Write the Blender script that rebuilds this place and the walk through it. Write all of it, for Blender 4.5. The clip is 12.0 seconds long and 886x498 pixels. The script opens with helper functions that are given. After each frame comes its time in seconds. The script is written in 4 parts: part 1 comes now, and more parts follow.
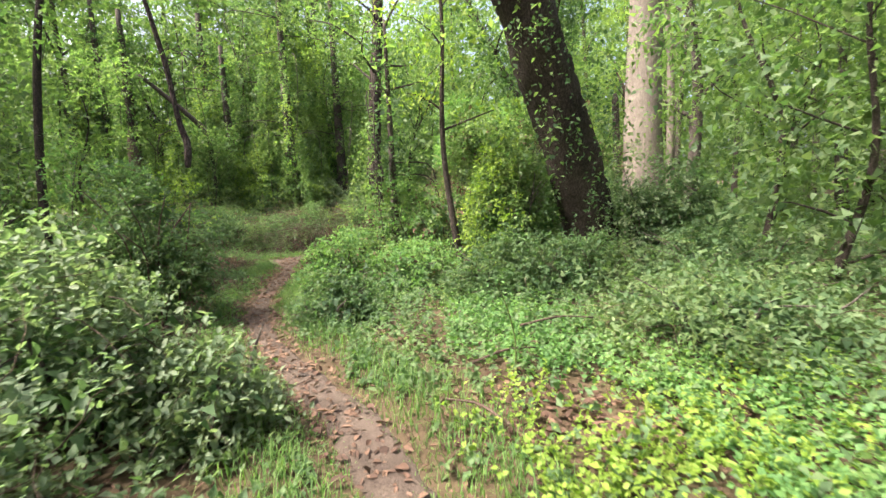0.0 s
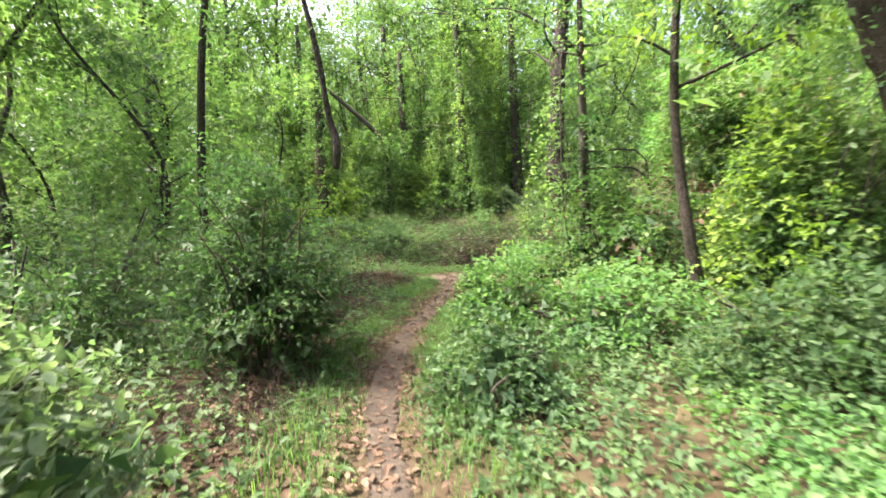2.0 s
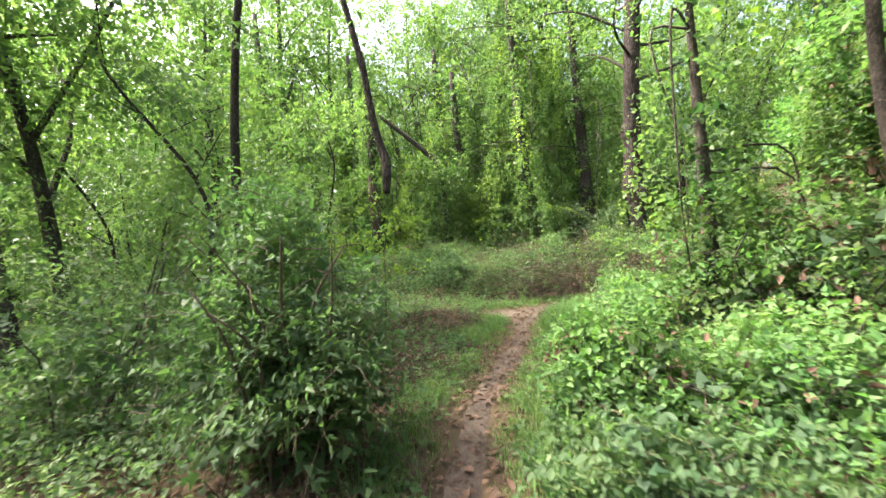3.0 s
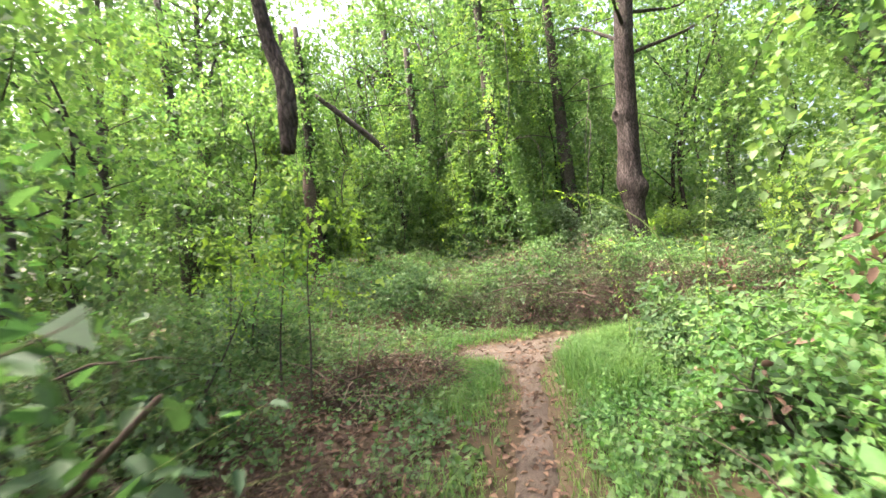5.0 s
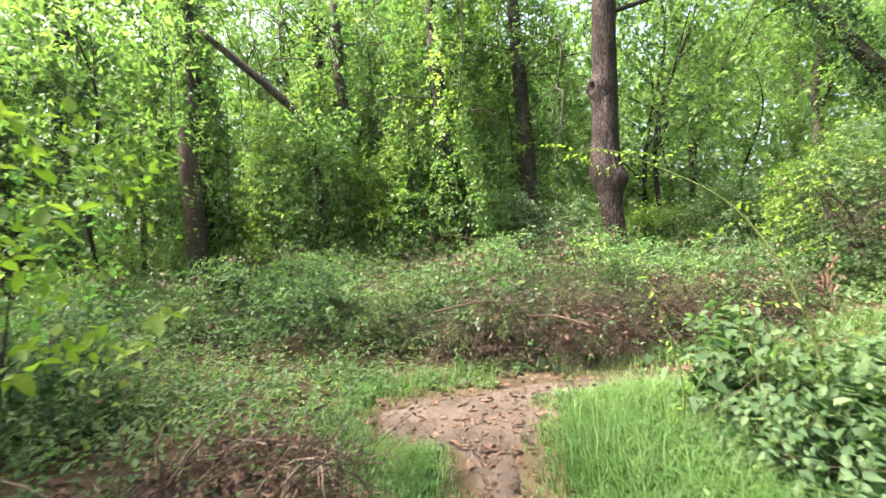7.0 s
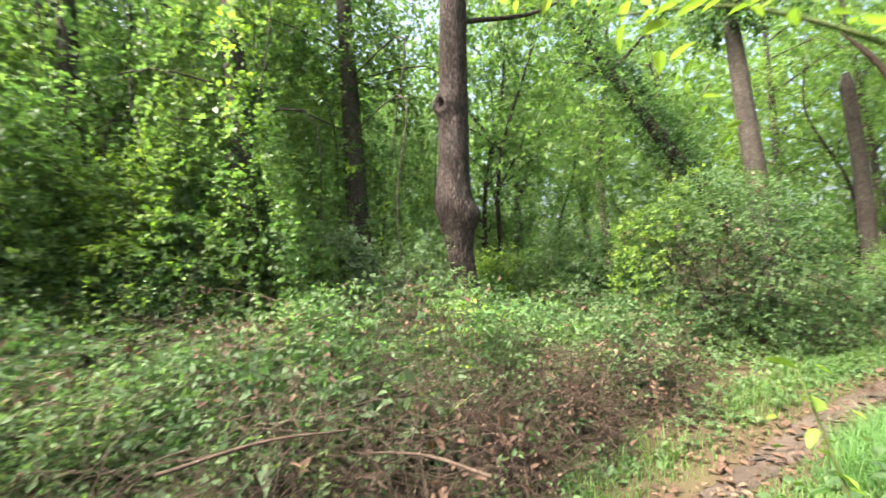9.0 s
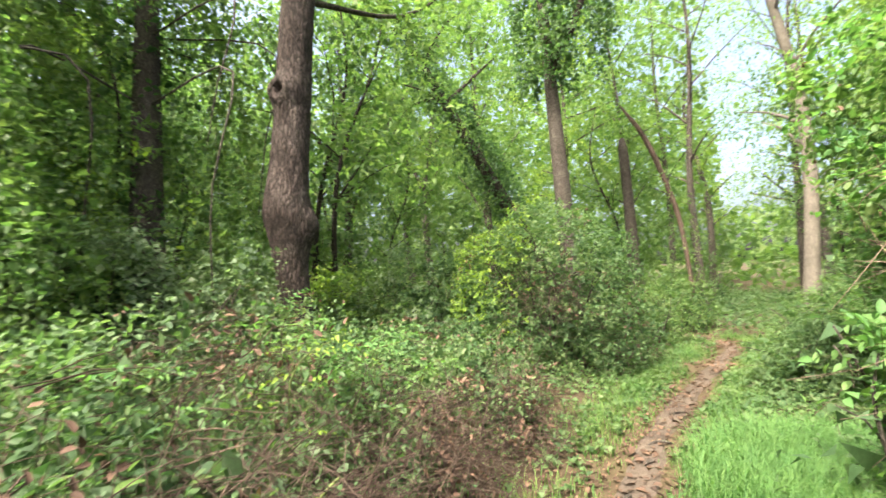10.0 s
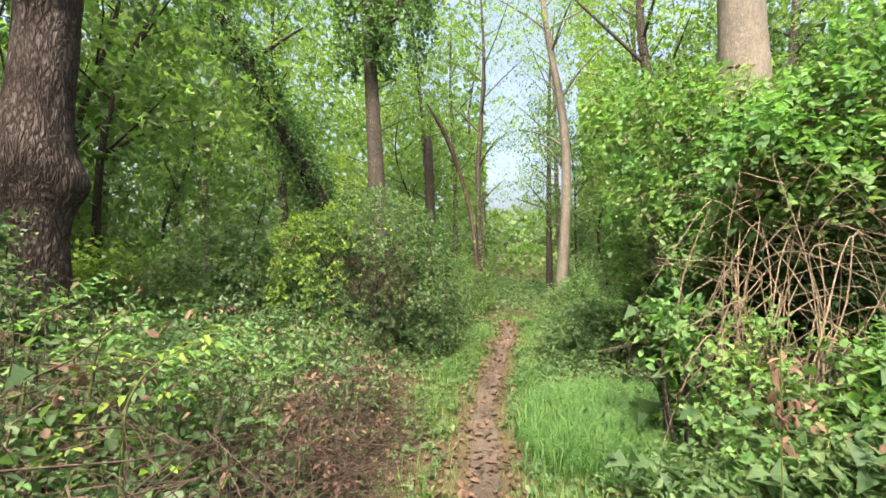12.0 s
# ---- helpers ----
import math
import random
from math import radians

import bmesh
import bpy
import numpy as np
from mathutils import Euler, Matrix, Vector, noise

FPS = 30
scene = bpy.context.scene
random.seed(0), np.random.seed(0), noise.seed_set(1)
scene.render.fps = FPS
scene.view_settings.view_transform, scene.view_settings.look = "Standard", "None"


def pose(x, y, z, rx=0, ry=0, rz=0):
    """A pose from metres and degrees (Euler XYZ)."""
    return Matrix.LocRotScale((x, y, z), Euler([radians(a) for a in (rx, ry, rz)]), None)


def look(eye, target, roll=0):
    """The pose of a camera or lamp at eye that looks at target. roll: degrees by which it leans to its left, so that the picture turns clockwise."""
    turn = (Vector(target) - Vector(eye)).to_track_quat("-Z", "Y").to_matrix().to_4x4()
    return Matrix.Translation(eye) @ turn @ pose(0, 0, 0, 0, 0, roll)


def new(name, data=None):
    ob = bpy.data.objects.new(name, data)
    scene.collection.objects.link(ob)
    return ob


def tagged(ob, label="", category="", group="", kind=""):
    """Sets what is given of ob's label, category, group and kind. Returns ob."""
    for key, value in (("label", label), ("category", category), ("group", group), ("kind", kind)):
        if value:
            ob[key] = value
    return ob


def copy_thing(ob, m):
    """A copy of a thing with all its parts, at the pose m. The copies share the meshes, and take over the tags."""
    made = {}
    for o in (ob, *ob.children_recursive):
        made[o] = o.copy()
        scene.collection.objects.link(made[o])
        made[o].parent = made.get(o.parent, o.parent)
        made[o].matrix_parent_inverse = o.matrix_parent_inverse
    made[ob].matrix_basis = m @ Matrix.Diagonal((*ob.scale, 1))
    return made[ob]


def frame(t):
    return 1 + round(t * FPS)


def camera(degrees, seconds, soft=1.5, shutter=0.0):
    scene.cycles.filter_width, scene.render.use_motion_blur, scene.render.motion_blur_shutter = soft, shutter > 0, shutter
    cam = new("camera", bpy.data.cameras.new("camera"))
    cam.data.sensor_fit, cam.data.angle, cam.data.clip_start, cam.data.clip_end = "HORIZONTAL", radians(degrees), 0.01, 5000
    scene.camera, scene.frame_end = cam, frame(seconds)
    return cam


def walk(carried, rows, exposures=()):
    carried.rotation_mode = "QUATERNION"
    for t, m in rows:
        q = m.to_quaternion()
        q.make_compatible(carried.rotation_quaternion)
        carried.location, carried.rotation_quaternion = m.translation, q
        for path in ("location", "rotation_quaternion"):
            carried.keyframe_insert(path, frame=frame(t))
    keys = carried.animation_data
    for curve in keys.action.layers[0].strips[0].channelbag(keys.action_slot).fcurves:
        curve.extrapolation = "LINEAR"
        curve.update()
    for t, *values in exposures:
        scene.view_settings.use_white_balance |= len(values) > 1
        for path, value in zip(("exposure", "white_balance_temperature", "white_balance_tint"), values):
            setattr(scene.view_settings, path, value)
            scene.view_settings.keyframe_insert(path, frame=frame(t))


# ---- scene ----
cam = camera(91.3, 12.0, soft=1.5, shutter=0.35)
METRES, EYE, TILT, LEAN, TURN = 12.5, 1.5, -7.0, 2.5, 0.0
ROWS = [
    (0.0, 0.0, 0.0, 0.0, 0.0, 0.0, 0.0),
    (0.5, -0.0027, 0.0457, 0.0032, 0.9, -0.08, -0.59),
    (1.0, -0.0022, 0.0925, 0.0031, 8.16, 0.54, -1.11),
    (1.5, -0.0144, 0.1351, 0.0087, 19.12, 0.22, -2.46),
    (2.0, -0.0345, 0.1771, 0.0151, 22.85, 0.76, -1.86),
    (2.5, -0.0585, 0.2196, 0.021, 29.95, 1.1, 0.7),
    (3.0, -0.09, 0.2604, 0.0279, 30.37, 3.97, 0.15),
    (5.0, -0.1994, 0.4405, 0.0437, 24.63, 5.42, 1.9),
    (5.5, -0.2182, 0.4871, 0.0474, 21.12, 5.22, 2.14),
    (6.0, -0.232, 0.5318, 0.0506, 18.22, 5.05, 0.86),
    (6.5, -0.2466, 0.5754, 0.0553, 17.64, 5.01, 0.92),
    (8.5, -0.2833, 0.7532, 0.0838, 3.05, 7.09, 1.34),
    (9.0, -0.2874, 0.7937, 0.0915, -6.78, 9.54, 2.55),
    (9.5, -0.2932, 0.8296, 0.0955, -18.54, 10.05, 2.66),
    (10.0, -0.2954, 0.863, 0.1021, -30.8, 10.95, 3.89),
    (10.5, -0.2986, 0.8884, 0.1068, -39.19, 11.64, 4.32),
    (11.0, -0.3086, 0.9073, 0.11, -49.78, 11.45, 4.81),
    (11.5, -0.3158, 0.9149, 0.11, -57.84, 9.47, 5.2),
    (12.0, -0.3186, 0.9127, 0.108, -59.15, 6.83, 5.3),
]
walk(cam, [(t, pose(0, 0, EYE, TILT, LEAN, TURN) @ pose(METRES * x, METRES * y, METRES * z, 90 + pitch, roll, yaw)) for t, x, y, z, yaw, pitch, roll in ROWS],
     exposures=[(0.0, 2.35, 6550, 16), (1.5, 2.75, 6450, 11), (2.5, 2.75, 6500, 11), (3.2, 2.75, 6500, 11), (5.5, 3.05, 6500, 14), (8.5, 2.82, 6400, 10), (10.5, 2.52, 6800, 8), (12.0, 2.24, 6800, 10)])

# ---- sky and sun ----
SUN_AZ, SUN_EL = 252.0, 57.0          # degrees clockwise from +y, and above the horizon
world = bpy.data.worlds.new("sky")
scene.world = world
world.use_nodes = True
wn = world.node_tree.nodes
sky = wn.new("ShaderNodeTexSky")
sky.sky_type, sky.sun_disc = "NISHITA", False
sky.sun_elevation, sky.sun_rotation = radians(SUN_EL), radians(SUN_AZ)
sky.dust_density, sky.air_density, sky.ozone_density = 9.0, 0.7, 0.0
wn["Background"].inputs["Strength"].default_value = 0.15
world.node_tree.links.new(sky.outputs["Color"], wn["Background"].inputs["Color"])
lamp = bpy.data.lights.new("sun", "SUN")
lamp.energy, lamp.angle, lamp.color = 3.2, radians(7.0), (1.0, 0.93, 0.8)
sun = new("sun", lamp)
SUN_WAY = Vector((math.sin(radians(SUN_AZ)) * math.cos(radians(SUN_EL)), math.cos(radians(SUN_AZ)) * math.cos(radians(SUN_EL)), math.sin(radians(SUN_EL))))
sun.matrix_world = look(SUN_WAY * 60, (0, 0, 0))


# ---- materials ----
def material(name):
    m = bpy.data.materials.new(name)
    m.use_nodes = True
    return m, m.node_tree.nodes, m.node_tree.links, m.node_tree.nodes["Principled BSDF"]


def ramp_node(nodes, stops):
    r = nodes.new("ShaderNodeValToRGB")
    els = r.color_ramp.elements
    while len(els) < len(stops):
        els.new(0.5)
    for e, (p, c) in zip(els, stops):
        e.position, e.color = p, (*c, 1)
    return r


def noise_node(nodes, links, scale, detail=4.0, coord=None, rough=0.55):
    n = nodes.new("ShaderNodeTexNoise")
    n.inputs["Scale"].default_value, n.inputs["Detail"].default_value, n.inputs["Roughness"].default_value = scale, detail, rough
    if coord is not None:
        links.new(coord, n.inputs["Vector"])
    return n


def leaf_material(name, dark, mid, light, through_part=0.46, rough=0.6, spots=0.12):
    """Leaf blades: each leaf has its own tone, whole patches drift in tone, light shines through the blade."""
    m, nodes, links, p = material(name)
    geo = nodes.new("ShaderNodeNewGeometry")
    tone = ramp_node(nodes, [(0.0, dark), (0.5, mid), (1.0, light)])
    patch = noise_node(nodes, links, 0.9, 3.0, geo.outputs["Position"])
    mix = nodes.new("ShaderNodeMath")
    mix.operation = "MULTIPLY_ADD"
    mix.inputs[1].default_value = 0.55
    links.new(geo.outputs["Random Per Island"], mix.inputs[0])
    half = nodes.new("ShaderNodeMath")
    half.operation = "MULTIPLY_ADD"
    half.inputs[1].default_value, half.inputs[2].default_value = 1.4, -0.45
    links.new(patch.outputs["Fac"], half.inputs[0])
    links.new(half.outputs[0], mix.inputs[2])
    links.new(mix.outputs[0], tone.inputs["Fac"])
    fine = noise_node(nodes, links, 60.0, 2.0, geo.outputs["Position"])
    spot = nodes.new("ShaderNodeMix")
    spot.data_type, spot.blend_type = "RGBA", "MULTIPLY"
    spot.inputs["Factor"].default_value = spots * 4
    links.new(tone.outputs["Color"], spot.inputs["A"])
    grey = ramp_node(nodes, [(0.3, (0.55, 0.55, 0.5)), (0.65, (1, 1, 1))])
    links.new(fine.outputs["Fac"], grey.inputs["Fac"])
    links.new(grey.outputs["Color"], spot.inputs["B"])
    links.new(spot.outputs["Result"], p.inputs["Base Color"])
    p.inputs["Roughness"].default_value = rough
    p.inputs["Specular IOR Level"].default_value = 0.28
    tr = nodes.new("ShaderNodeBsdfTranslucent")
    gain = nodes.new("ShaderNodeMix")
    gain.data_type, gain.blend_type = "RGBA", "MULTIPLY"
    gain.inputs["Factor"].default_value = 1.0
    gain.inputs["B"].default_value = (1.4, 1.6, 0.82, 1)
    links.new(spot.outputs["Result"], gain.inputs["A"])
    links.new(gain.outputs["Result"], tr.inputs["Color"])
    both = nodes.new("ShaderNodeMixShader")
    both.inputs[0].default_value = through_part
    links.new(p.outputs[0], both.inputs[1])
    links.new(tr.outputs[0], both.inputs[2])
    links.new(both.outputs[0], nodes["Material Output"].inputs["Surface"])
    return m


def bark_material(name, dark, mid, light, scale=9.0, bump=0.7, crack_floor=0.35, stretch=0.4):
    m, nodes, links, p = material(name)
    tc = nodes.new("ShaderNodeTexCoord")
    mp = nodes.new("ShaderNodeMapping")
    mp.inputs["Scale"].default_value = (1, 1, stretch)
    links.new(tc.outputs["Object"], mp.inputs["Vector"])
    ridges = noise_node(nodes, links, scale * 2.2, 6.0, mp.outputs["Vector"], 0.65)
    stains = noise_node(nodes, links, 1.6, 4.0, tc.outputs["Object"])
    vor = nodes.new("ShaderNodeTexVoronoi")
    vor.feature = "DISTANCE_TO_EDGE"
    vor.inputs["Scale"].default_value = scale * 3.4
    warp = noise_node(nodes, links, scale, 4.0, mp.outputs["Vector"], 0.7)
    shift = nodes.new("ShaderNodeVectorMath")
    shift.operation = "MULTIPLY_ADD"
    shift.inputs[1].default_value = (0.16, 0.16, 0.16)
    links.new(warp.outputs["Color"], shift.inputs[0])
    links.new(mp.outputs["Vector"], shift.inputs[2])
    links.new(shift.outputs[0], vor.inputs["Vector"])
    crack = ramp_node(nodes, [(0.0, (crack_floor,) * 3), (0.22, (1, 1, 1))])
    links.new(vor.outputs["Distance"], crack.inputs["Fac"])
    tone = ramp_node(nodes, [(0.3, dark), (0.5, mid), (0.72, light)])
    add = nodes.new("ShaderNodeMath")
    add.operation = "MULTIPLY_ADD"
    add.inputs[1].default_value = 0.5
    half = nodes.new("ShaderNodeMath")
    half.operation = "MULTIPLY"
    half.inputs[1].default_value = 0.5
    links.new(ridges.outputs["Fac"], half.inputs[0])
    links.new(stains.outputs["Fac"], add.inputs[0])
    links.new(half.outputs[0], add.inputs[2])
    links.new(add.outputs[0], tone.inputs["Fac"])
    mul = nodes.new("ShaderNodeMix")
    mul.data_type, mul.blend_type = "RGBA", "MULTIPLY"
    mul.inputs["Factor"].default_value = 0.95
    links.new(tone.outputs["Color"], mul.inputs["A"])
    links.new(crack.outputs["Color"], mul.inputs["B"])
    links.new(mul.outputs["Result"], p.inputs["Base Color"])
    p.inputs["Roughness"].default_value = 0.92
    p.inputs["Specular IOR Level"].default_value = 0.2
    b = nodes.new("ShaderNodeBump")
    b.inputs["Strength"].default_value, b.inputs["Distance"].default_value = bump, 0.02
    hsum = nodes.new("ShaderNodeMath")
    hsum.operation = "MULTIPLY_ADD"
    hsum.inputs[1].default_value = 2.0
    links.new(vor.outputs["Distance"], hsum.inputs[0])
    links.new(ridges.outputs["Fac"], hsum.inputs[2])
    links.new(hsum.outputs[0], b.inputs["Height"])
    links.new(b.outputs["Normal"], p.inputs["Normal"])
    return m


def soil_material(name, stops, scale=3.0, bump=0.6):
    m, nodes, links, p = material(name)
    geo = nodes.new("ShaderNodeNewGeometry")
    big = noise_node(nodes, links, scale * 0.4, 5.0, geo.outputs["Position"])
    fine = noise_node(nodes, links, scale * 14, 6.0, geo.outputs["Position"], 0.7)
    add = nodes.new("ShaderNodeMath")
    add.operation = "MULTIPLY_ADD"
    add.inputs[1].default_value = 0.45
    half = nodes.new("ShaderNodeMath")
    half.operation = "MULTIPLY"
    half.inputs[1].default_value = 0.55
    links.new(big.outputs["Fac"], half.inputs[0])
    links.new(fine.outputs["Fac"], add.inputs[0])
    links.new(half.outputs[0], add.inputs[2])
    tone = ramp_node(nodes, stops)
    links.new(add.outputs[0], tone.inputs["Fac"])
    links.new(tone.outputs["Color"], p.inputs["Base Color"])
    p.inputs["Roughness"].default_value = 0.95
    p.inputs["Specular IOR Level"].default_value = 0.15
    b = nodes.new("ShaderNodeBump")
    b.inputs["Strength"].default_value, b.inputs["Distance"].default_value = bump, 0.02
    links.new(fine.outputs["Fac"], b.inputs["Height"])
    links.new(b.outputs["Normal"], p.inputs["Normal"])
    return m


M_GROUND = soil_material("forest_soil", [(0.3, (0.028, 0.02, 0.012)), (0.5, (0.055, 0.041, 0.024)), (0.7, (0.065, 0.058, 0.028))])
M_PATH = soil_material("trodden_earth", [(0.32, (0.031, 0.024, 0.019)), (0.5, (0.07, 0.055, 0.044)), (0.68, (0.135, 0.108, 0.088))], 5.0, 1.0)
M_HERB = leaf_material("herb_leaves", (0.034, 0.074, 0.034), (0.072, 0.13, 0.054), (0.14, 0.195, 0.09))
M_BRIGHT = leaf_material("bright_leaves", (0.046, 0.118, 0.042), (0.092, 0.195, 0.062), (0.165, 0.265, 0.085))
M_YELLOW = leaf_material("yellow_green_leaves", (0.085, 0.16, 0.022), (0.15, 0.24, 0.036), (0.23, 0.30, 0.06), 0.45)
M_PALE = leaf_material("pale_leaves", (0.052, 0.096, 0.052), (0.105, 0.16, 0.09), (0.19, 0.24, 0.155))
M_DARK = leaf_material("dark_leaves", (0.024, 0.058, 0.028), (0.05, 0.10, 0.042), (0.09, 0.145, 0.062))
M_IVY = leaf_material("ivy_leaves", (0.04, 0.088, 0.032), (0.088, 0.155, 0.054), (0.17, 0.23, 0.088), 0.5, 0.5)
M_CROWN = leaf_material("crown_leaves", (0.044, 0.092, 0.034), (0.094, 0.162, 0.054), (0.165, 0.232, 0.08), 0.55)
M_GRASS = leaf_material("grass_blades", (0.036, 0.092, 0.025), (0.072, 0.15, 0.037), (0.14, 0.215, 0.062), 0.4)
M_LITTER = leaf_material("dead_leaves", (0.03, 0.018, 0.013), (0.085, 0.05, 0.035), (0.19, 0.122, 0.084), 0.12, 0.8, 0.2)
M_BARK = bark_material("bark", (0.034, 0.029, 0.024), (0.074, 0.063, 0.053), (0.135, 0.118, 0.102))
M_BARK_BIG = bark_material("furrowed_bark", (0.02, 0.014, 0.013), (0.056, 0.042, 0.038), (0.145, 0.12, 0.11), 7.0, 1.0, 0.22, 0.28)
M_BARK_DARK = bark_material("dark_bark", (0.02, 0.016, 0.013), (0.045, 0.036, 0.03), (0.085, 0.07, 0.058))
M_BARK_PALE = bark_material("pale_bark", (0.075, 0.065, 0.054), (0.125, 0.11, 0.093), (0.19, 0.168, 0.142), 6.0, 0.4, 0.75)
M_TWIG = bark_material("dead_twigs", (0.032, 0.021, 0.016), (0.08, 0.056, 0.043), (0.18, 0.135, 0.105), 20.0, 0.3)
M_DEADWOOD = bark_material("bare_dead_vine", (0.13, 0.095, 0.07), (0.24, 0.18, 0.135), (0.40, 0.32, 0.25), 20.0, 0.3)
M_STEM = bark_material("green_stems", (0.07, 0.10, 0.03), (0.12, 0.16, 0.05), (0.18, 0.21, 0.08), 20.0, 0.2)


# ---- mesh tools ----
class Geo:
    """Vertices and faces gathered in blocks, then made into one mesh."""

    def __init__(self):
        self.v, self.f, self.n = [], {3: [], 4: []}, 0

    def add(self, verts, *faces):
        verts = np.asarray(verts, float).reshape(-1, 3)
        for f in faces:
            f = np.asarray(f, int)
            self.f[f.shape[1]].append(f + self.n)
        self.v.append(verts)
        self.n += len(verts)
        return self

    def mesh(self, name, mat, smooth=False):
        me = bpy.data.meshes.new(name)
        v = np.concatenate(self.v)
        me.vertices.add(len(v))
        me.vertices.foreach_set("co", v.astype(np.float32).ravel())
        idx, starts, at = [], [], 0
        for k in (3, 4):
            if self.f[k]:
                f = np.concatenate(self.f[k])
                idx.append(f.ravel())
                starts.append(at + np.arange(len(f)) * k)
                at += f.size
        idx, starts = np.concatenate(idx), np.concatenate(starts)
        me.loops.add(len(idx))
        me.loops.foreach_set("vertex_index", idx.astype(np.int32))
        me.polygons.add(len(starts))
        me.polygons.foreach_set("loop_start", starts.astype(np.int32))
        me.update(calc_edges=True)
        me.validate()
        if smooth:
            me.polygons.foreach_set("use_smooth", np.ones(len(me.polygons), bool))
        me.materials.append(mat)
        return me


def part(name, geo, mat, parent, label="", smooth=False):
    ob = new(name, geo.mesh(name, mat, smooth))
    ob.parent = parent
    if label:
        ob["label"] = label
    return ob


def thing(name, at, label, category, group="", kind=""):
    ob = new(name)
    ob.empty_display_size = 0.2
    ob.matrix_basis = pose(*at)
    return tagged(ob, label, category, group, kind)


def unit(v):
    return v / np.maximum(np.linalg.norm(v, axis=-1, keepdims=True), 1e-9)


LATTICE = np.random.default_rng(5).random((64, 64))


def wave(x, y, scale, shift=0.0):
    """Smooth value noise in the plane, 0 to 1."""
    x, y = np.asarray(x, float) / scale + 17.3 + shift, np.asarray(y, float) / scale + 31.7 - shift
    i, j = np.floor(x).astype(int), np.floor(y).astype(int)
    u, v = x - i, y - j
    u, v = u * u * (3 - 2 * u), v * v * (3 - 2 * v)
    g = lambda a, b: LATTICE[a % 64, b % 64]
    return (g(i, j) * (1 - u) + g(i + 1, j) * u) * (1 - v) + (g(i, j + 1) * (1 - u) + g(i + 1, j + 1) * u) * v


def step(a, b, x):
    t = np.clip((np.asarray(x, float) - a) / (b - a), 0, 1)
    return t * t * (3 - 2 * t)


TRAIL = np.array([(0.35, -6), (0.1, -1), (-0.05, 1.2), (-0.32, 2.15), (-0.83, 3.0), (-1.55, 4.0), (-2.15, 4.9), (-2.6, 5.8), (-3.0, 6.9),
                  (-3.3, 8.4), (-3.62, 9.7), (-3.85, 10.5), (-4.1, 11.25), (-3.75, 11.85), (-2.9, 12.12), (-2.1, 12.4), (-0.5, 13.15), (0.6, 13.65), (3.5, 14.65), (5.1, 15.15),
                  (6.1, 15.75), (6.45, 16.9), (6.2, 19.0), (5.2, 24), (2, 40)])


def trail_gap(x, y):
    """Distance from the trail's middle line."""
    x, y = np.asarray(x, float), np.asarray(y, float)
    best = np.full(x.shape, 1e9)
    for (ax, ay), (bx, by) in zip(TRAIL[:-1], TRAIL[1:]):
        dx, dy = bx - ax, by - ay
        t = np.clip(((x - ax) * dx + (y - ay) * dy) / (dx * dx + dy * dy), 0, 1)
        best = np.minimum(best, np.hypot(x - ax - t * dx, y - ay - t * dy))
    return np.minimum(best, np.maximum(np.hypot((x + 4.3) * 0.8, y - 11.25) - 0.34, 0))


def ground_z(x, y):
    """Height of the ground: a low bank beyond the trail's bend, and small unevenness."""
    x, y = np.asarray(x, float), np.asarray(y, float)
    beyond = -0.38 * (x + 3.9) + 0.92 * (y - 11.4)
    bank = 0.55 * step(1.2, 4.2, beyond)
    gap = trail_gap(x, y)
    rough = 0.16 * (wave(x, y, 2.3) - 0.5) + 0.06 * (wave(x, y, 0.6, 9) - 0.5)
    far = step(40, 200, np.hypot(x, y)) * 3.0 * wave(x, y, 60.0, 3)
    return bank + rough * (0.25 + 0.75 * step(0.2, 1.2, gap)) - 0.05 * np.exp(-(gap / 0.28) ** 2) + far


def leaf_blades(P, D, N, L, W, detail=1, droop=0.15, cup=0.12):
    """Leaf blades from their bases P along D with upper side N. detail -1: 1 triangle, 0: 2, 1: 4, 2: 8."""
    g = Geo()
    n = len(P)
    if n == 0:
        return g
    L, W = np.broadcast_to(L, n)[:, None], np.broadcast_to(W, n)[:, None]
    D = unit(D)
    S = unit(np.cross(D, N))
    N = np.cross(S, D)
    at = lambda t, s, h: P + D * L * t + S * W * s + N * (L * h - droop * L * t * t)
    r = np.arange(n)[:, None]
    if detail < 0:
        v = np.stack([at(0.12, 0.5, cup), at(1, 0, 0), at(0.12, -0.5, 0)], 1)
        g.add(v, r * 3 + np.array([0, 1, 2]))
    elif detail == 0:
        v = np.stack([at(0, 0, 0), at(0.45, 0.5, cup), at(1, 0, 0), at(0.45, -0.5, cup)], 1)
        g.add(v, r * 4 + np.array([0, 1, 2]), r * 4 + np.array([0, 2, 3]))
    elif detail == 1:
        v = np.stack([at(0, 0, 0), at(0.22, 0.42, cup), at(0.62, 0.4, cup), at(1, 0, 0), at(0.62, -0.4, cup), at(0.22, -0.42, cup)], 1)
        g.add(v, r * 6 + np.array((0, 1, 2, 3)), r * 6 + np.array((0, 3, 4, 5)))
    else:
        v = np.stack([at(0, 0, 0), at(0.25, 0.42, cup), at(0.62, 0.40, cup), at(1, 0, 0), at(0.62, -0.40, cup), at(0.25, -0.42, cup), at(0.3, 0, 0), at(0.65, 0, 0)], 1)
        g.add(v, *[r * 8 + np.array(f) for f in ((0, 1, 6), (0, 6, 5), (7, 2, 3), (7, 3, 4))], *[r * 8 + np.array(f) for f in ((6, 1, 2, 7), (6, 7, 4, 5))])
    return g


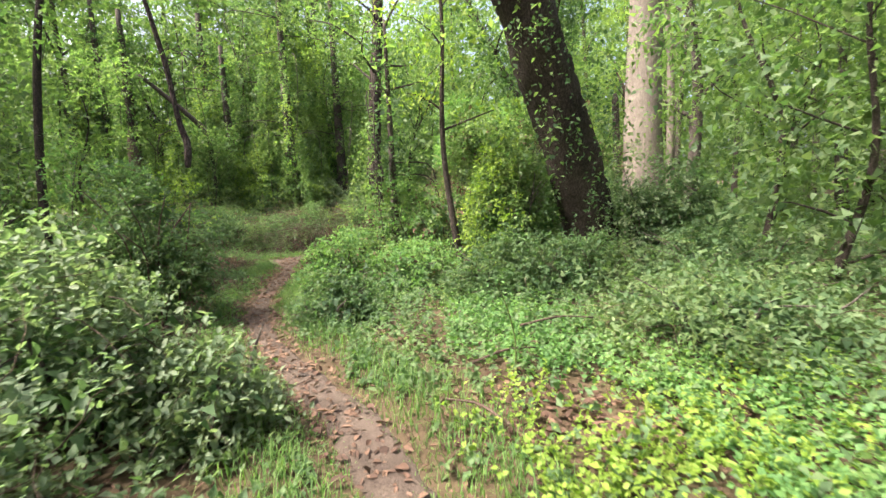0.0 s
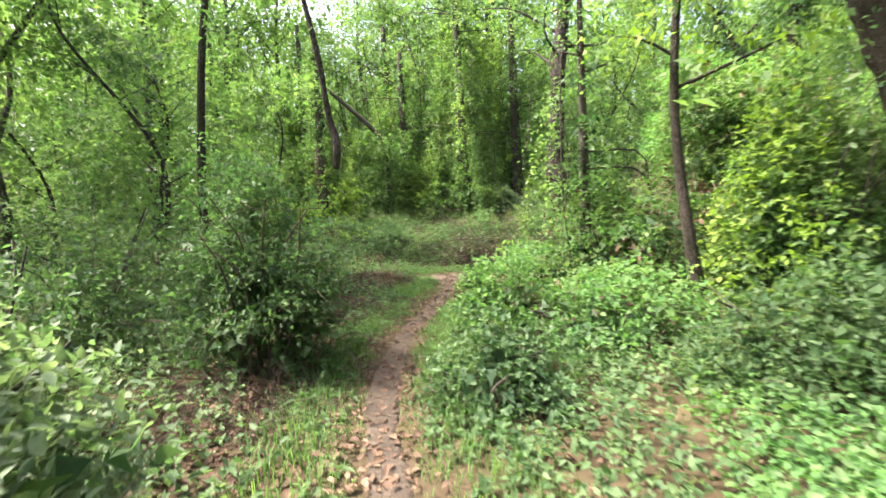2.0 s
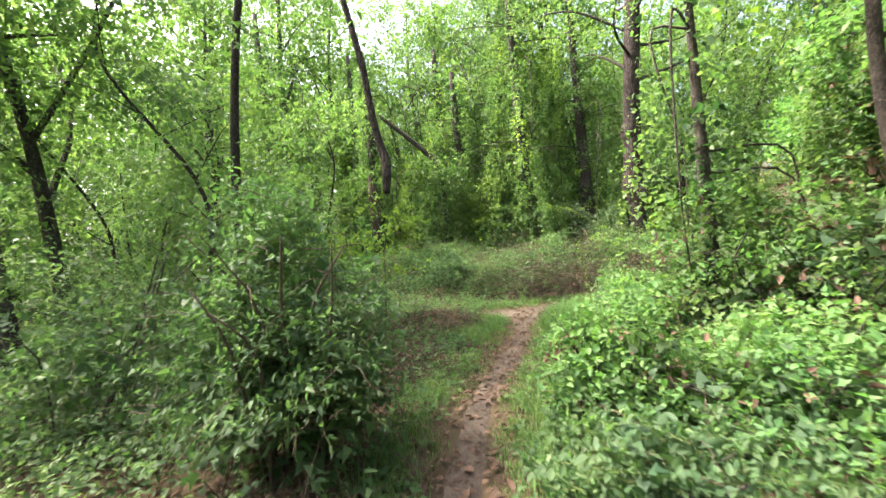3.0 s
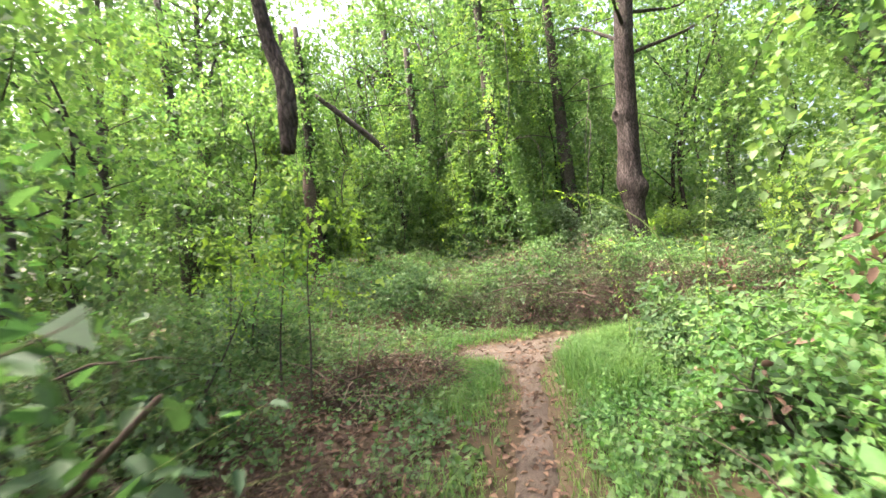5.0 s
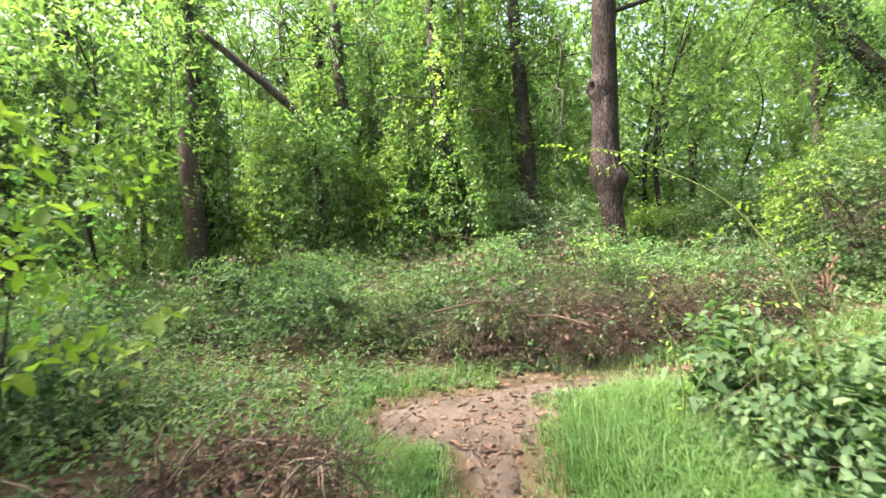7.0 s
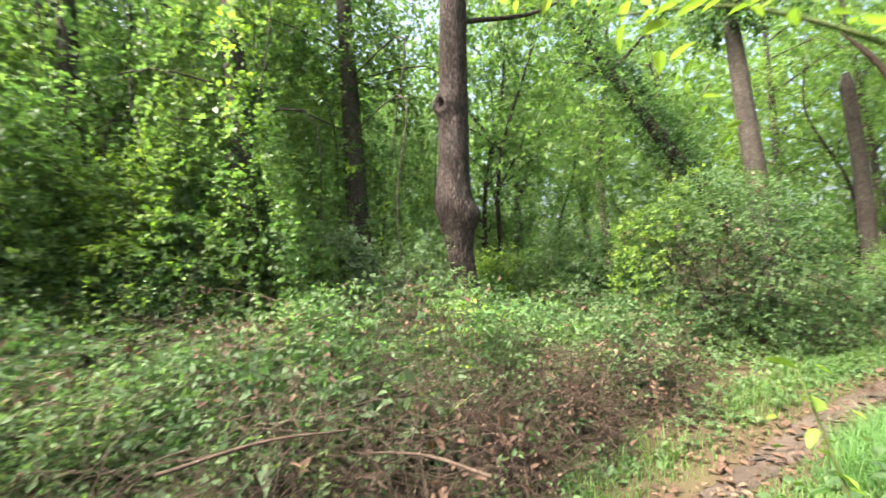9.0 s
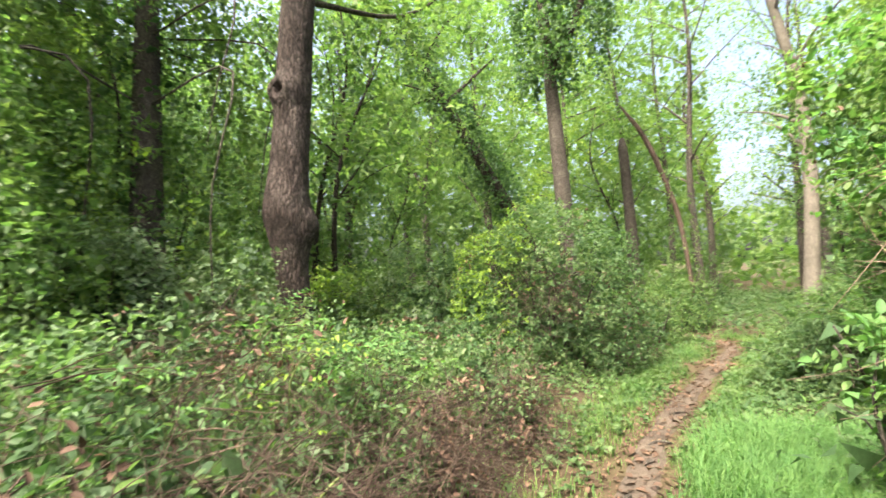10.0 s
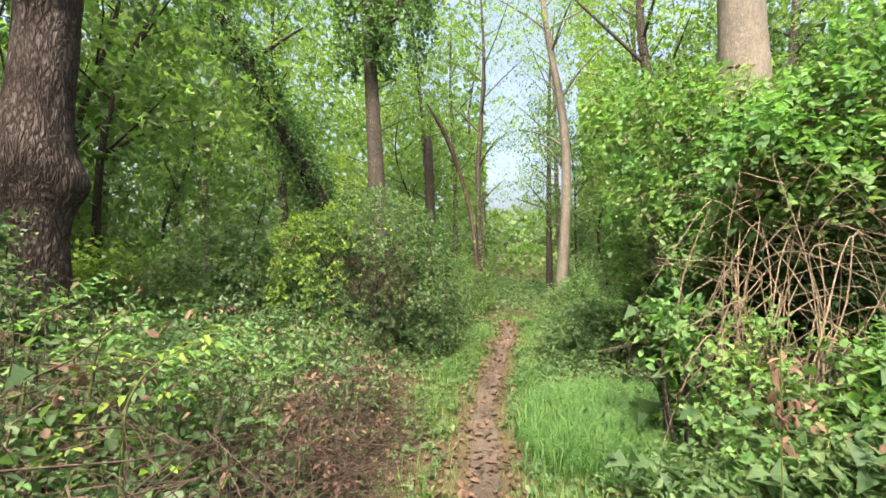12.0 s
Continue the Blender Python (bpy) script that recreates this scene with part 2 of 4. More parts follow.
def prisms(A, B, ra, rb):
    """Thin three-sided stems from A to B."""
    g = Geo()
    n = len(A)
    d = unit(B - A)
    s = unit(np.cross(d, np.array([0.31, 0.47, 0.83])))
    t = np.cross(d, s)
    ra, rb = np.broadcast_to(ra, n)[:, None], np.broadcast_to(rb, n)[:, None]
    ring = [(1, 0), (-0.5, 0.87), (-0.5, -0.87)]
    v = np.stack([A + s * ra * a + t * ra * b for a, b in ring] + [B + s * rb * a + t * rb * b for a, b in ring], 1)
    r = np.arange(n)[:, None] * 6
    g.add(v, *[r + np.array((i, (i + 1) % 3, 3 + (i + 1) % 3, 3 + i)) for i in range(3)])
    return g


def join(*geos):
    out = Geo()
    for g in geos:
        if g.n:
            for k in (3, 4):
                out.f[k] += [f + out.n for f in g.f[k]]
            out.v += g.v
            out.n += g.n
    return out


def sprays(rng, P, D, length, k, L, wide=0.55, detail=1, sag=0.25, stems=0.0, flat=0.7, first=0.1):
    """Twigs from P along D with k leaves each, set on alternate sides. Returns leaf geometry and stem geometry."""
    n = len(P)
    length = np.broadcast_to(length, n)
    D = unit(D)
    t = np.linspace(first, 1.0, k)[None, :] + rng.uniform(-0.06, 0.06, (n, k))
    Z = np.array([0, 0, 1.0])
    pos = P[:, None] + D[:, None] * (t * length[:, None])[..., None] - Z * (sag * length[:, None] * t * t)[..., None]
    S = unit(np.cross(D, Z + rng.normal(0, 0.25, (n, 3))))
    turn = rng.uniform(0, 2 * np.pi, (n, 1)) * (1 - flat)
    side = np.where(np.arange(k) % 2, 1.0, -1.0)[None, :]
    ang = side * (np.pi / 2) + np.arange(k)[None, :] * 2.4 * (1 - flat) + turn
    U = np.cross(S, D)
    out = S[:, None] * np.sin(ang)[..., None] + U[:, None] * np.cos(ang)[..., None]
    ld = unit(out + D[:, None] * rng.uniform(0.2, 0.9, (n, k, 1)) + rng.normal(0, 0.22, (n, k, 3)) - Z * 0.15)
    ln = unit(Z + rng.normal(0, 0.42, (n, k, 3)))
    size = L * rng.uniform(0.45, 1.3, (n, k)) * (1.1 - 0.45 * np.clip(t, 0, 1))
    leaves = leaf_blades(pos.reshape(-1, 3), ld.reshape(-1, 3), ln.reshape(-1, 3), size.ravel(), size.ravel() * wide, detail)
    twig = Geo()
    if stems > 0:
        end = P + D * length[:, None] - Z * (sag * length)[:, None]
        twig = prisms(P, end, stems, stems * 0.3)
    return leaves, twig


def clumps(P, seed, scale=4.0):
    """Smooth noise in space about zero, with a spread of one: where leaves crowd and where gaps are."""
    k = np.random.default_rng(seed + 901)
    return np.cos(P @ k.normal(0, scale, (3, 6)) + k.uniform(0, 6.28, 6)).mean(1) / 0.29


def tube(points, radii, seg=10, rough=0.0, seed=0.0, bumps=()):
    """A tapered round limb along a smooth line. bumps: (x, y, z, height, width) swellings of its skin."""
    pts, radii = np.asarray(points, float), np.asarray(radii, float)
    d = unit(np.gradient(pts, axis=0))
    ref = np.array([0.13, 0.97, 0.21])
    s = unit(np.cross(d, ref))
    t = np.cross(d, s)
    a = np.linspace(0, 2 * np.pi, seg, endpoint=False)
    ring = s[:, None] * np.cos(a)[None, :, None] + t[:, None] * np.sin(a)[None, :, None]
    rr = np.repeat(radii[:, None], seg, 1)
    if rough:
        for i in range(len(pts)):
            for j in range(seg):
                q = pts[i] + ring[i, j] * radii[i]
                lobes = noise.noise(Vector((q[0] * 2.2 + seed, q[1] * 2.2, q[2] * 0.7)))
                ridge = abs(noise.noise(Vector((q[0] * 14 + seed, q[1] * 14, q[2] * 3.0))))
                rr[i, j] *= 1 + rough * (0.9 * lobes + 0.9 * ridge)
    v = pts[:, None] + ring * rr[..., None]
    for bx, by, bz, h, w in bumps:
        dist = np.linalg.norm(v - np.array((bx, by, bz)), axis=-1)
        v = v + ring * (h * np.exp(-(dist / w) ** 2))[..., None]
    g = Geo()
    n = len(pts)
    i, j = np.meshgrid(np.arange(n - 1), np.arange(seg), indexing="ij")
    i, j = i.ravel(), j.ravel()
    k = (j + 1) % seg
    g.add(v, np.stack([i * seg + j, i * seg + k, (i + 1) * seg + k, (i + 1) * seg + j], 1))
    g.add(pts[[-1]] + d[-1] * radii[-1] * 0.4)
    top = (n - 1) * seg
    jj = np.arange(seg)
    g.f[3].append(np.stack([top + jj, top + (jj + 1) % seg, np.full(seg, n * seg)], 1))
    return g


def bend(points, count):
    """A smooth line through the points (Catmull-Rom)."""
    p = np.asarray(points, float)
    p = np.concatenate([[2 * p[0] - p[1]], p, [2 * p[-1] - p[-2]]])
    out = []
    m = len(p) - 3
    for u in np.linspace(0, m, count):
        i = min(int(u), m - 1)
        f = u - i
        a, b, c, e = p[i:i + 4]
        out.append(0.5 * (2 * b + (c - a) * f + (2 * a - 5 * b + 4 * c - e) * f * f + (3 * b - a - 3 * c + e) * f ** 3))
    return np.array(out)


# ---- ground and trail ----
def axis(lo, hi, fine, far):
    inner = np.arange(lo, hi + fine / 2, fine)
    grow = np.cumsum(fine * 1.22 ** np.arange(1, 44))
    grow = grow[grow < far]
    return np.concatenate([lo - grow[::-1], inner, hi + grow])


gx, gy = axis(-11, 9, 0.17, 1500), axis(-3, 21, 0.17, 1500)
X, Y = np.meshgrid(gx, gy)
g = Geo()
i, j = np.meshgrid(np.arange(len(gy) - 1), np.arange(len(gx) - 1), indexing="ij")
i, j = i.ravel(), j.ravel()
w = len(gx)
g.add(np.stack([X, Y, ground_z(X, Y)], -1), np.stack([i * w + j, i * w + j + 1, (i + 1) * w + j + 1, (i + 1) * w + j], 1))
tagged(new("ground", g.mesh("ground", M_GROUND, True)), "dark woodland soil under the undergrowth", "ground", kind="structure")

line = bend(TRAIL, 420)
way = unit(np.gradient(line, axis=0))
cross = np.stack([way[:, 1], -way[:, 0]], 1)
bendy = np.exp(-((line[:, 0] + 4.0) ** 2 + (line[:, 1] - 11.35) ** 2) / 0.5)
g = Geo()
cols = 9
rows_v = []
for c in range(cols):
    s = c / (cols - 1) * 2 - 1
    half = 0.075 + 0.065 * wave(line[:, 0] + 5 * np.sign(s), line[:, 1], 0.55) + 0.05 * wave(line[:, 0] + 9 * np.sign(s), line[:, 1], 0.16) + 0.12 * bendy + 0.06 * np.exp(-((line[:, 1] - 2.3) / 1.2) ** 2)
    xy = line + cross * (s * half)[:, None]
    lift = 0.012 * (1 - s * s) + 0.006 - 0.03 * abs(s) ** 6 + 0.02 * (wave(xy[:, 0], xy[:, 1], 0.22, 4) - 0.5) * (1 - s * s)
    rows_v.append(np.column_stack([xy, ground_z(xy[:, 0], xy[:, 1]) + lift + 0.012]))
V = np.stack(rows_v, 1)
i, j = np.meshgrid(np.arange(len(line) - 1), np.arange(cols - 1), indexing="ij")
i, j = i.ravel(), j.ravel()
g.add(V, np.stack([i * cols + j, i * cols + j + 1, (i + 1) * cols + j + 1, (i + 1) * cols + j], 1))
tagged(new("trail", g.mesh("trail", M_PATH, True)), "narrow trodden earth footpath strewn with dead leaves", "path", kind="structure")

g = Geo()
a = np.linspace(0, 2 * np.pi, 64, endpoint=False)
verts = [(-4.3, 11.25, float(ground_z(-4.3, 11.25)) + 0.034)]
for f in (0.3, 0.6, 0.85, 1.0):
    edge_r = f * (0.5 + 0.2 * wave(3 * np.cos(a), 3 * np.sin(a), 1.1, 6))
    x, y = -4.3 + 1.3 * edge_r * np.cos(a), 11.25 + edge_r * np.sin(a)
    verts += list(zip(x, y, ground_z(x, y) + 0.034 - 0.06 * f ** 8))
ring = np.arange(64)
g.add(np.array(verts))
g.f[3].append(np.stack([np.zeros(64, int), 1 + ring, 1 + (ring + 1) % 64], 1))
for q in range(3):
    g.f[4].append(np.stack([1 + q * 64 + ring, 1 + (q + 1) * 64 + ring, 1 + (q + 1) * 64 + (ring + 1) % 64, 1 + q * 64 + (ring + 1) % 64], 1))
tagged(new("trail_clearing", g.mesh("trail_clearing", M_PATH, True)), "trodden bare earth where the trail bends", "path", kind="structure")

# ---- heaps of foliage: bushes, brambles, thickets ----
def heap_shell(rng, n, r, lump, depth, low=0.0, seed=0, power=2.4):
    """Points in the outer skin of a lumpy dome of radii r, with outward directions."""
    az = rng.uniform(0, 2 * np.pi, n)
    sz = rng.uniform(low, 1, n) ** 0.9
    hor = np.sqrt(np.maximum(1 - sz ** power, 0.0))
    d = np.stack([np.cos(az) * hor, np.sin(az) * hor, sz], 1)
    k = np.random.default_rng(seed + 77)
    m = np.zeros(n)
    for f in (2.2, 4.5, 8.0):
        v = k.normal(0, f, (3, 3))
        m += np.cos(d @ v + k.uniform(0, 6, 3)).sum(1) / 3 * (2.2 / f) ** 0.6
    m = 1 + lump * m
    q = 1 - np.abs(rng.normal(0, depth, n))
    return d * np.asarray(r)[None] * (m * np.clip(q, 0.15, 1))[:, None], d


def heap(name, at, r, label, category, mat, seed, n=500, k=6, L=0.07, wide=0.6, detail=1, lump=0.16, depth=0.16, length=0.3, stems=0, stem_mat=None,
         tips=None, dead=0, group="", low=0.0, sag=0.3, withered=0, power=2.4, gaps=-0.8, rise=0.6):
    """A bush: a lumpy dome of leafy twigs that crowd in clumps and leave gaps, with bare stems rising inside it and, where asked, dead stems lying through it."""
    rng = np.random.default_rng(seed)
    z = float(ground_z(at[0], at[1])) - 0.03
    ob = thing(name, (at[0], at[1], z), label, category, group)
    P, d = heap_shell(rng, n, r, lump, depth, low, seed, power)
    keep = clumps(P, seed) + rng.normal(0, 0.3, n) > gaps
    P, d = P[keep], d[keep]
    n = len(P)
    D = unit(d * np.array([1, 1, rise]) + rng.normal(0, 0.45, (n, 3)) * np.array([1, 1, rise + 0.3]) + np.array([0, 0, 0.25]))
    P = P - D * length * 0.6
    P[:, 2] = np.maximum(P[:, 2], 0.02)
    leaves, twig = sprays(rng, P, D, length * rng.uniform(0.6, 1.4, n), k, L, wide, detail, sag, 0.0025, 0.6)
    part("foliage", leaves, mat, ob)
    # Shade inside the bush put into colour: inner leaves take the dark material.
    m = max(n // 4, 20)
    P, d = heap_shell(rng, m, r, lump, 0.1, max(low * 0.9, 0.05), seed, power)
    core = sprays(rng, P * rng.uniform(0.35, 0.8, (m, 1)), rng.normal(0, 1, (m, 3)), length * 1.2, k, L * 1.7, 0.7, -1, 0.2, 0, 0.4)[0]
    tagged(part("inner_foliage", core, M_DARK, ob, "inner leaves coloured dark to give shade"), kind="stuff")
    if math.hypot(at[0] + 2.5, at[1] - 7) < 6.5:
        tagged(part("twig_mass", twig, M_STEM, ob), kind="stuff")
    # Sunlight put into colour: lighter leaves on the side that way_out faces.
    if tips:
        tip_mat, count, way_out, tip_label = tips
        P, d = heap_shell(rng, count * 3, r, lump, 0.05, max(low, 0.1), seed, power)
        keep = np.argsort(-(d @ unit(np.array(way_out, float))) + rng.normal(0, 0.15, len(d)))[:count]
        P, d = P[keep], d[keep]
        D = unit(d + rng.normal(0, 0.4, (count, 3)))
        part("sunlit_shoot_cover", sprays(rng, P - D * 0.05, D, length * 0.9, k, L, wide, detail, sag, 0, 0.6)[0], tip_mat, ob, tip_label)["kind"] = "stuff"
    if withered:
        P, d = heap_shell(rng, withered * 2, r, lump, 0.1, low, seed, power)
        keep = np.argsort(clumps(P, seed))[:withered]
        P, d = P[keep], d[keep]
        part("withered_foliage", sprays(rng, P - d * 0.06, unit(d + rng.normal(0, 0.6, d.shape)), 0.2, 4, L * 0.95, 0.55, 1, 0.6)[0], M_LITTER, ob, "withered brown leaves")
    if stems:
        for i in range(stems):
            a = rng.uniform(0, 6.28)
            f = rng.uniform(0.05, 0.35)
            b = np.array([r[0] * f * np.cos(a), r[1] * f * np.sin(a), -0.02])
            e = np.array([r[0] * 0.75 * np.cos(a + rng.normal(0, 0.4)), r[1] * 0.75 * np.sin(a), r[2] * rng.uniform(0.5, 0.85)])
            m = (b + e) / 2 + np.array([*(rng.normal(0, 0.1, 2) * r[0]), r[2] * 0.15])
            part("stem", tube(bend([b, m, e], 7), np.linspace(0.014, 0.005, 7) * rng.uniform(0.7, 1.4), 5), stem_mat or M_BARK, ob)
    if dead:
        tagged(part("dead_stem_tangle", dead_stems(rng, dead, r), M_TWIG, ob, "tangle of brown dead stems"), kind="stuff")
    return ob


def dead_stems(rng, n, r, size=0.0046):
    """Arching dead stems over and through a dome of radii r."""
    a = rng.uniform(0, 2 * np.pi, n)
    f = np.sqrt(rng.uniform(0.1, 1.0, n))
    P = np.stack([r[0] * f * np.cos(a), r[1] * f * np.sin(a), r[2] * np.sqrt(np.maximum(1 - f * f, 0)) * rng.uniform(0.2, 1.03, n)], 1)
    D = unit(np.stack([rng.normal(0, 1, n), rng.normal(0, 1, n), rng.normal(0.1, 0.55, n)], 1))
    ln = rng.uniform(0.2, 0.75, n)[:, None]
    gs, prev = [], P
    rad = size * rng.uniform(0.4, 1.1, n)
    for s in range(4):
        D = unit(D + rng.normal(0, 0.22, (n, 3)) - np.array([0, 0, 0.12]))
        nxt = prev + D * ln / 4
        nxt[:, 2] = np.maximum(nxt[:, 2], 0.01)
        gs.append(prisms(prev, nxt, rad * (1 - 0.2 * s), rad * (0.8 - 0.2 * s)))
        prev = nxt
    return join(*gs)


# ---- trees ----
def tree(name, at, height, radius, label, seed, lean=(0, 0), first=0.35, spread=2.6, limbs=14, tufts=70, k=6, L=0.14, leaf=None, bark=None, wide=0.55,
         rough=0.06, seg=10, group="trees of the wood", crown_label="", length=0.6, fine=-1, wobble=0.012, ivy=0, boughs=0):
    """A tree: tapered trunk with limbs (the lowest may be stout rising boughs), ivy on the trunk where asked, and a crown of leafy twigs round the limbs."""
    rng = np.random.default_rng(seed)
    z = float(ground_z(at[0], at[1])) - 0.05
    ob = thing(name, (at[0], at[1], z), label, "tree", group)
    wob = rng.normal(0, wobble * height, (4, 2))
    pts = [(lean[0] * t + wob[i][0] * (i > 0), lean[1] * t + wob[i][1] * (i > 0), height * t) for i, t in enumerate((0, 0.35, 0.7, 1.0))]
    ln = bend(pts, 22)
    tt = np.linspace(0, 1, 22)
    rad = radius * (1 - 0.85 * tt) * (1 + 0.55 * np.exp(-tt * height / 0.35))
    trunk = part("trunk", tube(ln, rad, seg, rough, seed * 3.1), bark or M_BARK, ob, smooth=True)
    P, D = [], []
    for i in range(limbs):
        t = first + (1 - first) * (i + rng.uniform(0, 0.9)) / limbs
        s = ln[min(int(t * 21), 21)]
        a = i * 2.4 + rng.normal(0, 0.5)
        reach = spread * (1.1 - 0.75 * abs(t - 0.62) / 0.62) * rng.uniform(0.6, 1.25)
        up = rng.uniform(0.25, 0.9) * reach
        stout = 1.0
        if i < boughs:
            stout, up = 1.5, reach * rng.uniform(1.3, 2.0)
        e = s + np.array([reach * np.cos(a), reach * np.sin(a), up])
        m = (s + e) / 2 + np.array([*rng.normal(0, 0.12 * reach, 2), 0.1 * reach])
        lb = bend([s, m, e], 8)
        r0 = radius * (1 - 0.85 * t) * 0.5 * stout
        part("limb", tube(lb[::2], np.linspace(r0, r0 * 0.15, 4), 4), bark or M_BARK, trunk, smooth=True)
        f = rng.uniform(0.25, 1.0, tufts)
        c = lb[np.minimum((f * 7).astype(int), 7)]
        P.append(c + rng.normal(0, 0.28 * reach * 0.55 + 0.12, (tufts, 3)) * np.array([1, 1, 0.6]))
        D.append(unit(np.array([np.cos(a), np.sin(a), 0.1]) + rng.normal(0, 0.7, (tufts, 3))))
    P, D = np.concatenate(P), np.concatenate(D)
    part("crown", sprays(rng, P, D, length, k, L, wide, fine, 0.3, 0, 0.75)[0], leaf or M_CROWN, ob, crown_label)
    if ivy:
        h = rng.random(ivy) ** 1.3 * 0.75
        a = rng.uniform(0, 6.28, ivy)
        o = np.stack([np.cos(a), np.sin(a), rng.normal(0, 0.3, ivy)], 1)
        near = ln[(h * 21).astype(int)] + o * (radius * (0.9 + 1.6 * rng.random(ivy)))[:, None] + np.array([0, 0, 1]) * rng.uniform(0, height / 21, ivy)[:, None]
        part("climber", sprays(rng, near, o - np.array([0, 0, 0.7]), 0.4, 6, 0.15, 0.75, -1, 0.7, 0, 0.5)[0], M_IVY, ob, "ivy shoots on the trunk")["kind"] = "stuff"
    return ob


def drape(name, at, height, width, label, seed, curtains=16, per=60, L=0.085, mat=None, trunk=0.2, lean=(0, 0), base=0.7, tips=None):
    """A tree stifled by climbers: a trunk hung with trailing curtains of leaves."""
    rng = np.random.default_rng(seed)
    z = float(ground_z(at[0], at[1])) - 0.05
    ob = thing(name, (at[0], at[1], z), label, "tree")
    ln = bend([(0, 0, 0), (lean[0] * 0.4, lean[1] * 0.4, height * 0.45), (lean[0], lean[1], height)], 20)
    part("trunk", tube(ln, trunk * np.linspace(1.25, 0.35, 20), 10, 0.08, seed), M_BARK, ob, smooth=True)
    P, D, S = [], [], []
    for i in range(curtains):
        a = rng.uniform(0, 2 * np.pi)
        top = rng.uniform(0.3, 1.0)
        c = ln[int(top * 19)]
        reach = width * rng.uniform(0.25, 1.0) * (1.25 - 0.6 * top)
        drop = rng.uniform(0.35, 0.9) * top * height
        q = np.sort(rng.uniform(0, 1, per))
        swing = rng.normal(0, 0.10, (per, 2)) * (0.5 + q[:, None])
        x = c[0] + np.cos(a) * reach * (0.55 + 0.45 * np.sqrt(q)) + swing[:, 0]
        y = c[1] + np.sin(a) * reach * (0.55 + 0.45 * np.sqrt(q)) + swing[:, 1]
        zz = np.maximum(c[2] - drop * q, 0.1)
        P.append(np.stack([x, y, zz], 1))
        D.append(unit(np.stack([np.cos(a) + rng.normal(0, 0.5, per), np.sin(a) + rng.normal(0, 0.5, per), rng.normal(-0.5, 0.4, per)], 1)))
    n = curtains * 14
    hz = rng.uniform(0.02, 1, n)
    c = ln[(hz * 19).astype(int)]
    a = rng.uniform(0, 6.28, n)
    P.append(c + np.stack([np.cos(a), np.sin(a), 0 * a], 1) * (width * base * rng.uniform(0.3, 1.0, n) * (1.2 - 0.8 * hz))[:, None])
    D.append(np.stack([np.cos(a), np.sin(a), rng.normal(0, 0.4, n)], 1))
    P, D = np.concatenate(P), np.concatenate(D)
    part("climber", sprays(rng, P, D, 0.3, 7, L, 0.75, 0, 0.7, 0, 0.5)[0], mat or M_IVY, ob, "hanging curtains of climbing vine leaves")
    # Shade behind the curtains put into colour: dark leaves close to the trunk.
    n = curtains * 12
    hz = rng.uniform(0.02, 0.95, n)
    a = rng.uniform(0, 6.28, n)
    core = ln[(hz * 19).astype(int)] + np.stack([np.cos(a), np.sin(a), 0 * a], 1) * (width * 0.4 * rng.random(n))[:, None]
    part("inner_climber", sprays(rng, core, rng.normal(0, 1, (n, 3)), 0.4, 6, 0.13, 0.75, 0, 0.5, 0, 0.5)[0], M_DARK, ob, "ivy leaves coloured dark as shade round the trunk")["kind"] = "stuff"
    for i in range(curtains // 2):
        a, top = rng.uniform(0, 6.28), rng.uniform(0.35, 0.85)
        c, f = ln[int(top * 19)], width * rng.uniform(0.6, 1.15)
        q = c + np.array([np.cos(a) * f, np.sin(a) * f, 0])
        e = np.array([q[0] + rng.normal(0, 0.2), q[1] + rng.normal(0, 0.2), max(q[2] - rng.uniform(1.5, 3.5), 0.05)])
        part("hanging_vine", tube(bend([c + np.array([0, 0, 0.4]), q + np.array([0, 0, 0.3]), (q + e) / 2 + rng.normal(0, 0.12, 3), e], 12), np.linspace(0.016, 0.006, 12), 4), M_BARK, ob)
    # Sunlight put into colour: yellow-green leaves in clumps, mostly facing the sun.
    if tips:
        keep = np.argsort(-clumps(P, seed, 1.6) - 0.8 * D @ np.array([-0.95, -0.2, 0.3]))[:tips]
        part("outer_climber", sprays(rng, P[keep] + D[keep] * 0.08, D[keep], 0.28, 6, L, 0.75, 0, 0.7, 0, 0.5)[0], M_YELLOW, ob, "vine leaves coloured yellow-green as if sunlit")
    return ob


# the great tree with the knot hole and the burl
rng = np.random.default_rng(11)
z0 = float(ground_z(-2.5, 16.55))
big = thing("knotted_tree", (-2.5, 16.55, z0), "stout old tree with furrowed bark, knot hole and burl", "tree")
ln = bend([(0.12, -0.02, -0.1), (0.10, 0, 0.5), (0.0, 0.0, 1.3), (-0.02, 0, 2.1), (0.05, 0, 3.2), (0.17, 0, 5.0), (0.4, 0.1, 7.5), (0.6, 0.2, 12.0)], 320)
hz = ln[:, 2]
rad = np.interp(hz, [-0.1, 0.5, 1.3, 1.9, 2.6, 3.4, 5, 8, 12], [0.22, 0.175, 0.205, 0.262, 0.235, 0.222, 0.21, 0.18, 0.1])
hole = np.array([-0.15, -0.12, 4.05 - z0])
g_big = tube(ln, rad, 64, 0.075, 4.0, bumps=[(0.3, -0.14, 2.3 - z0, 0.15, 0.22), (-0.24, -0.1, 2.55 - z0, 0.05, 0.3), (*hole, 0.15, 0.17), (*(hole * (1.5, 1.7, 1.0)), -0.22, 0.075)])
part("trunk", g_big, M_BARK_BIG, big, smooth=True)
P, D = [], []
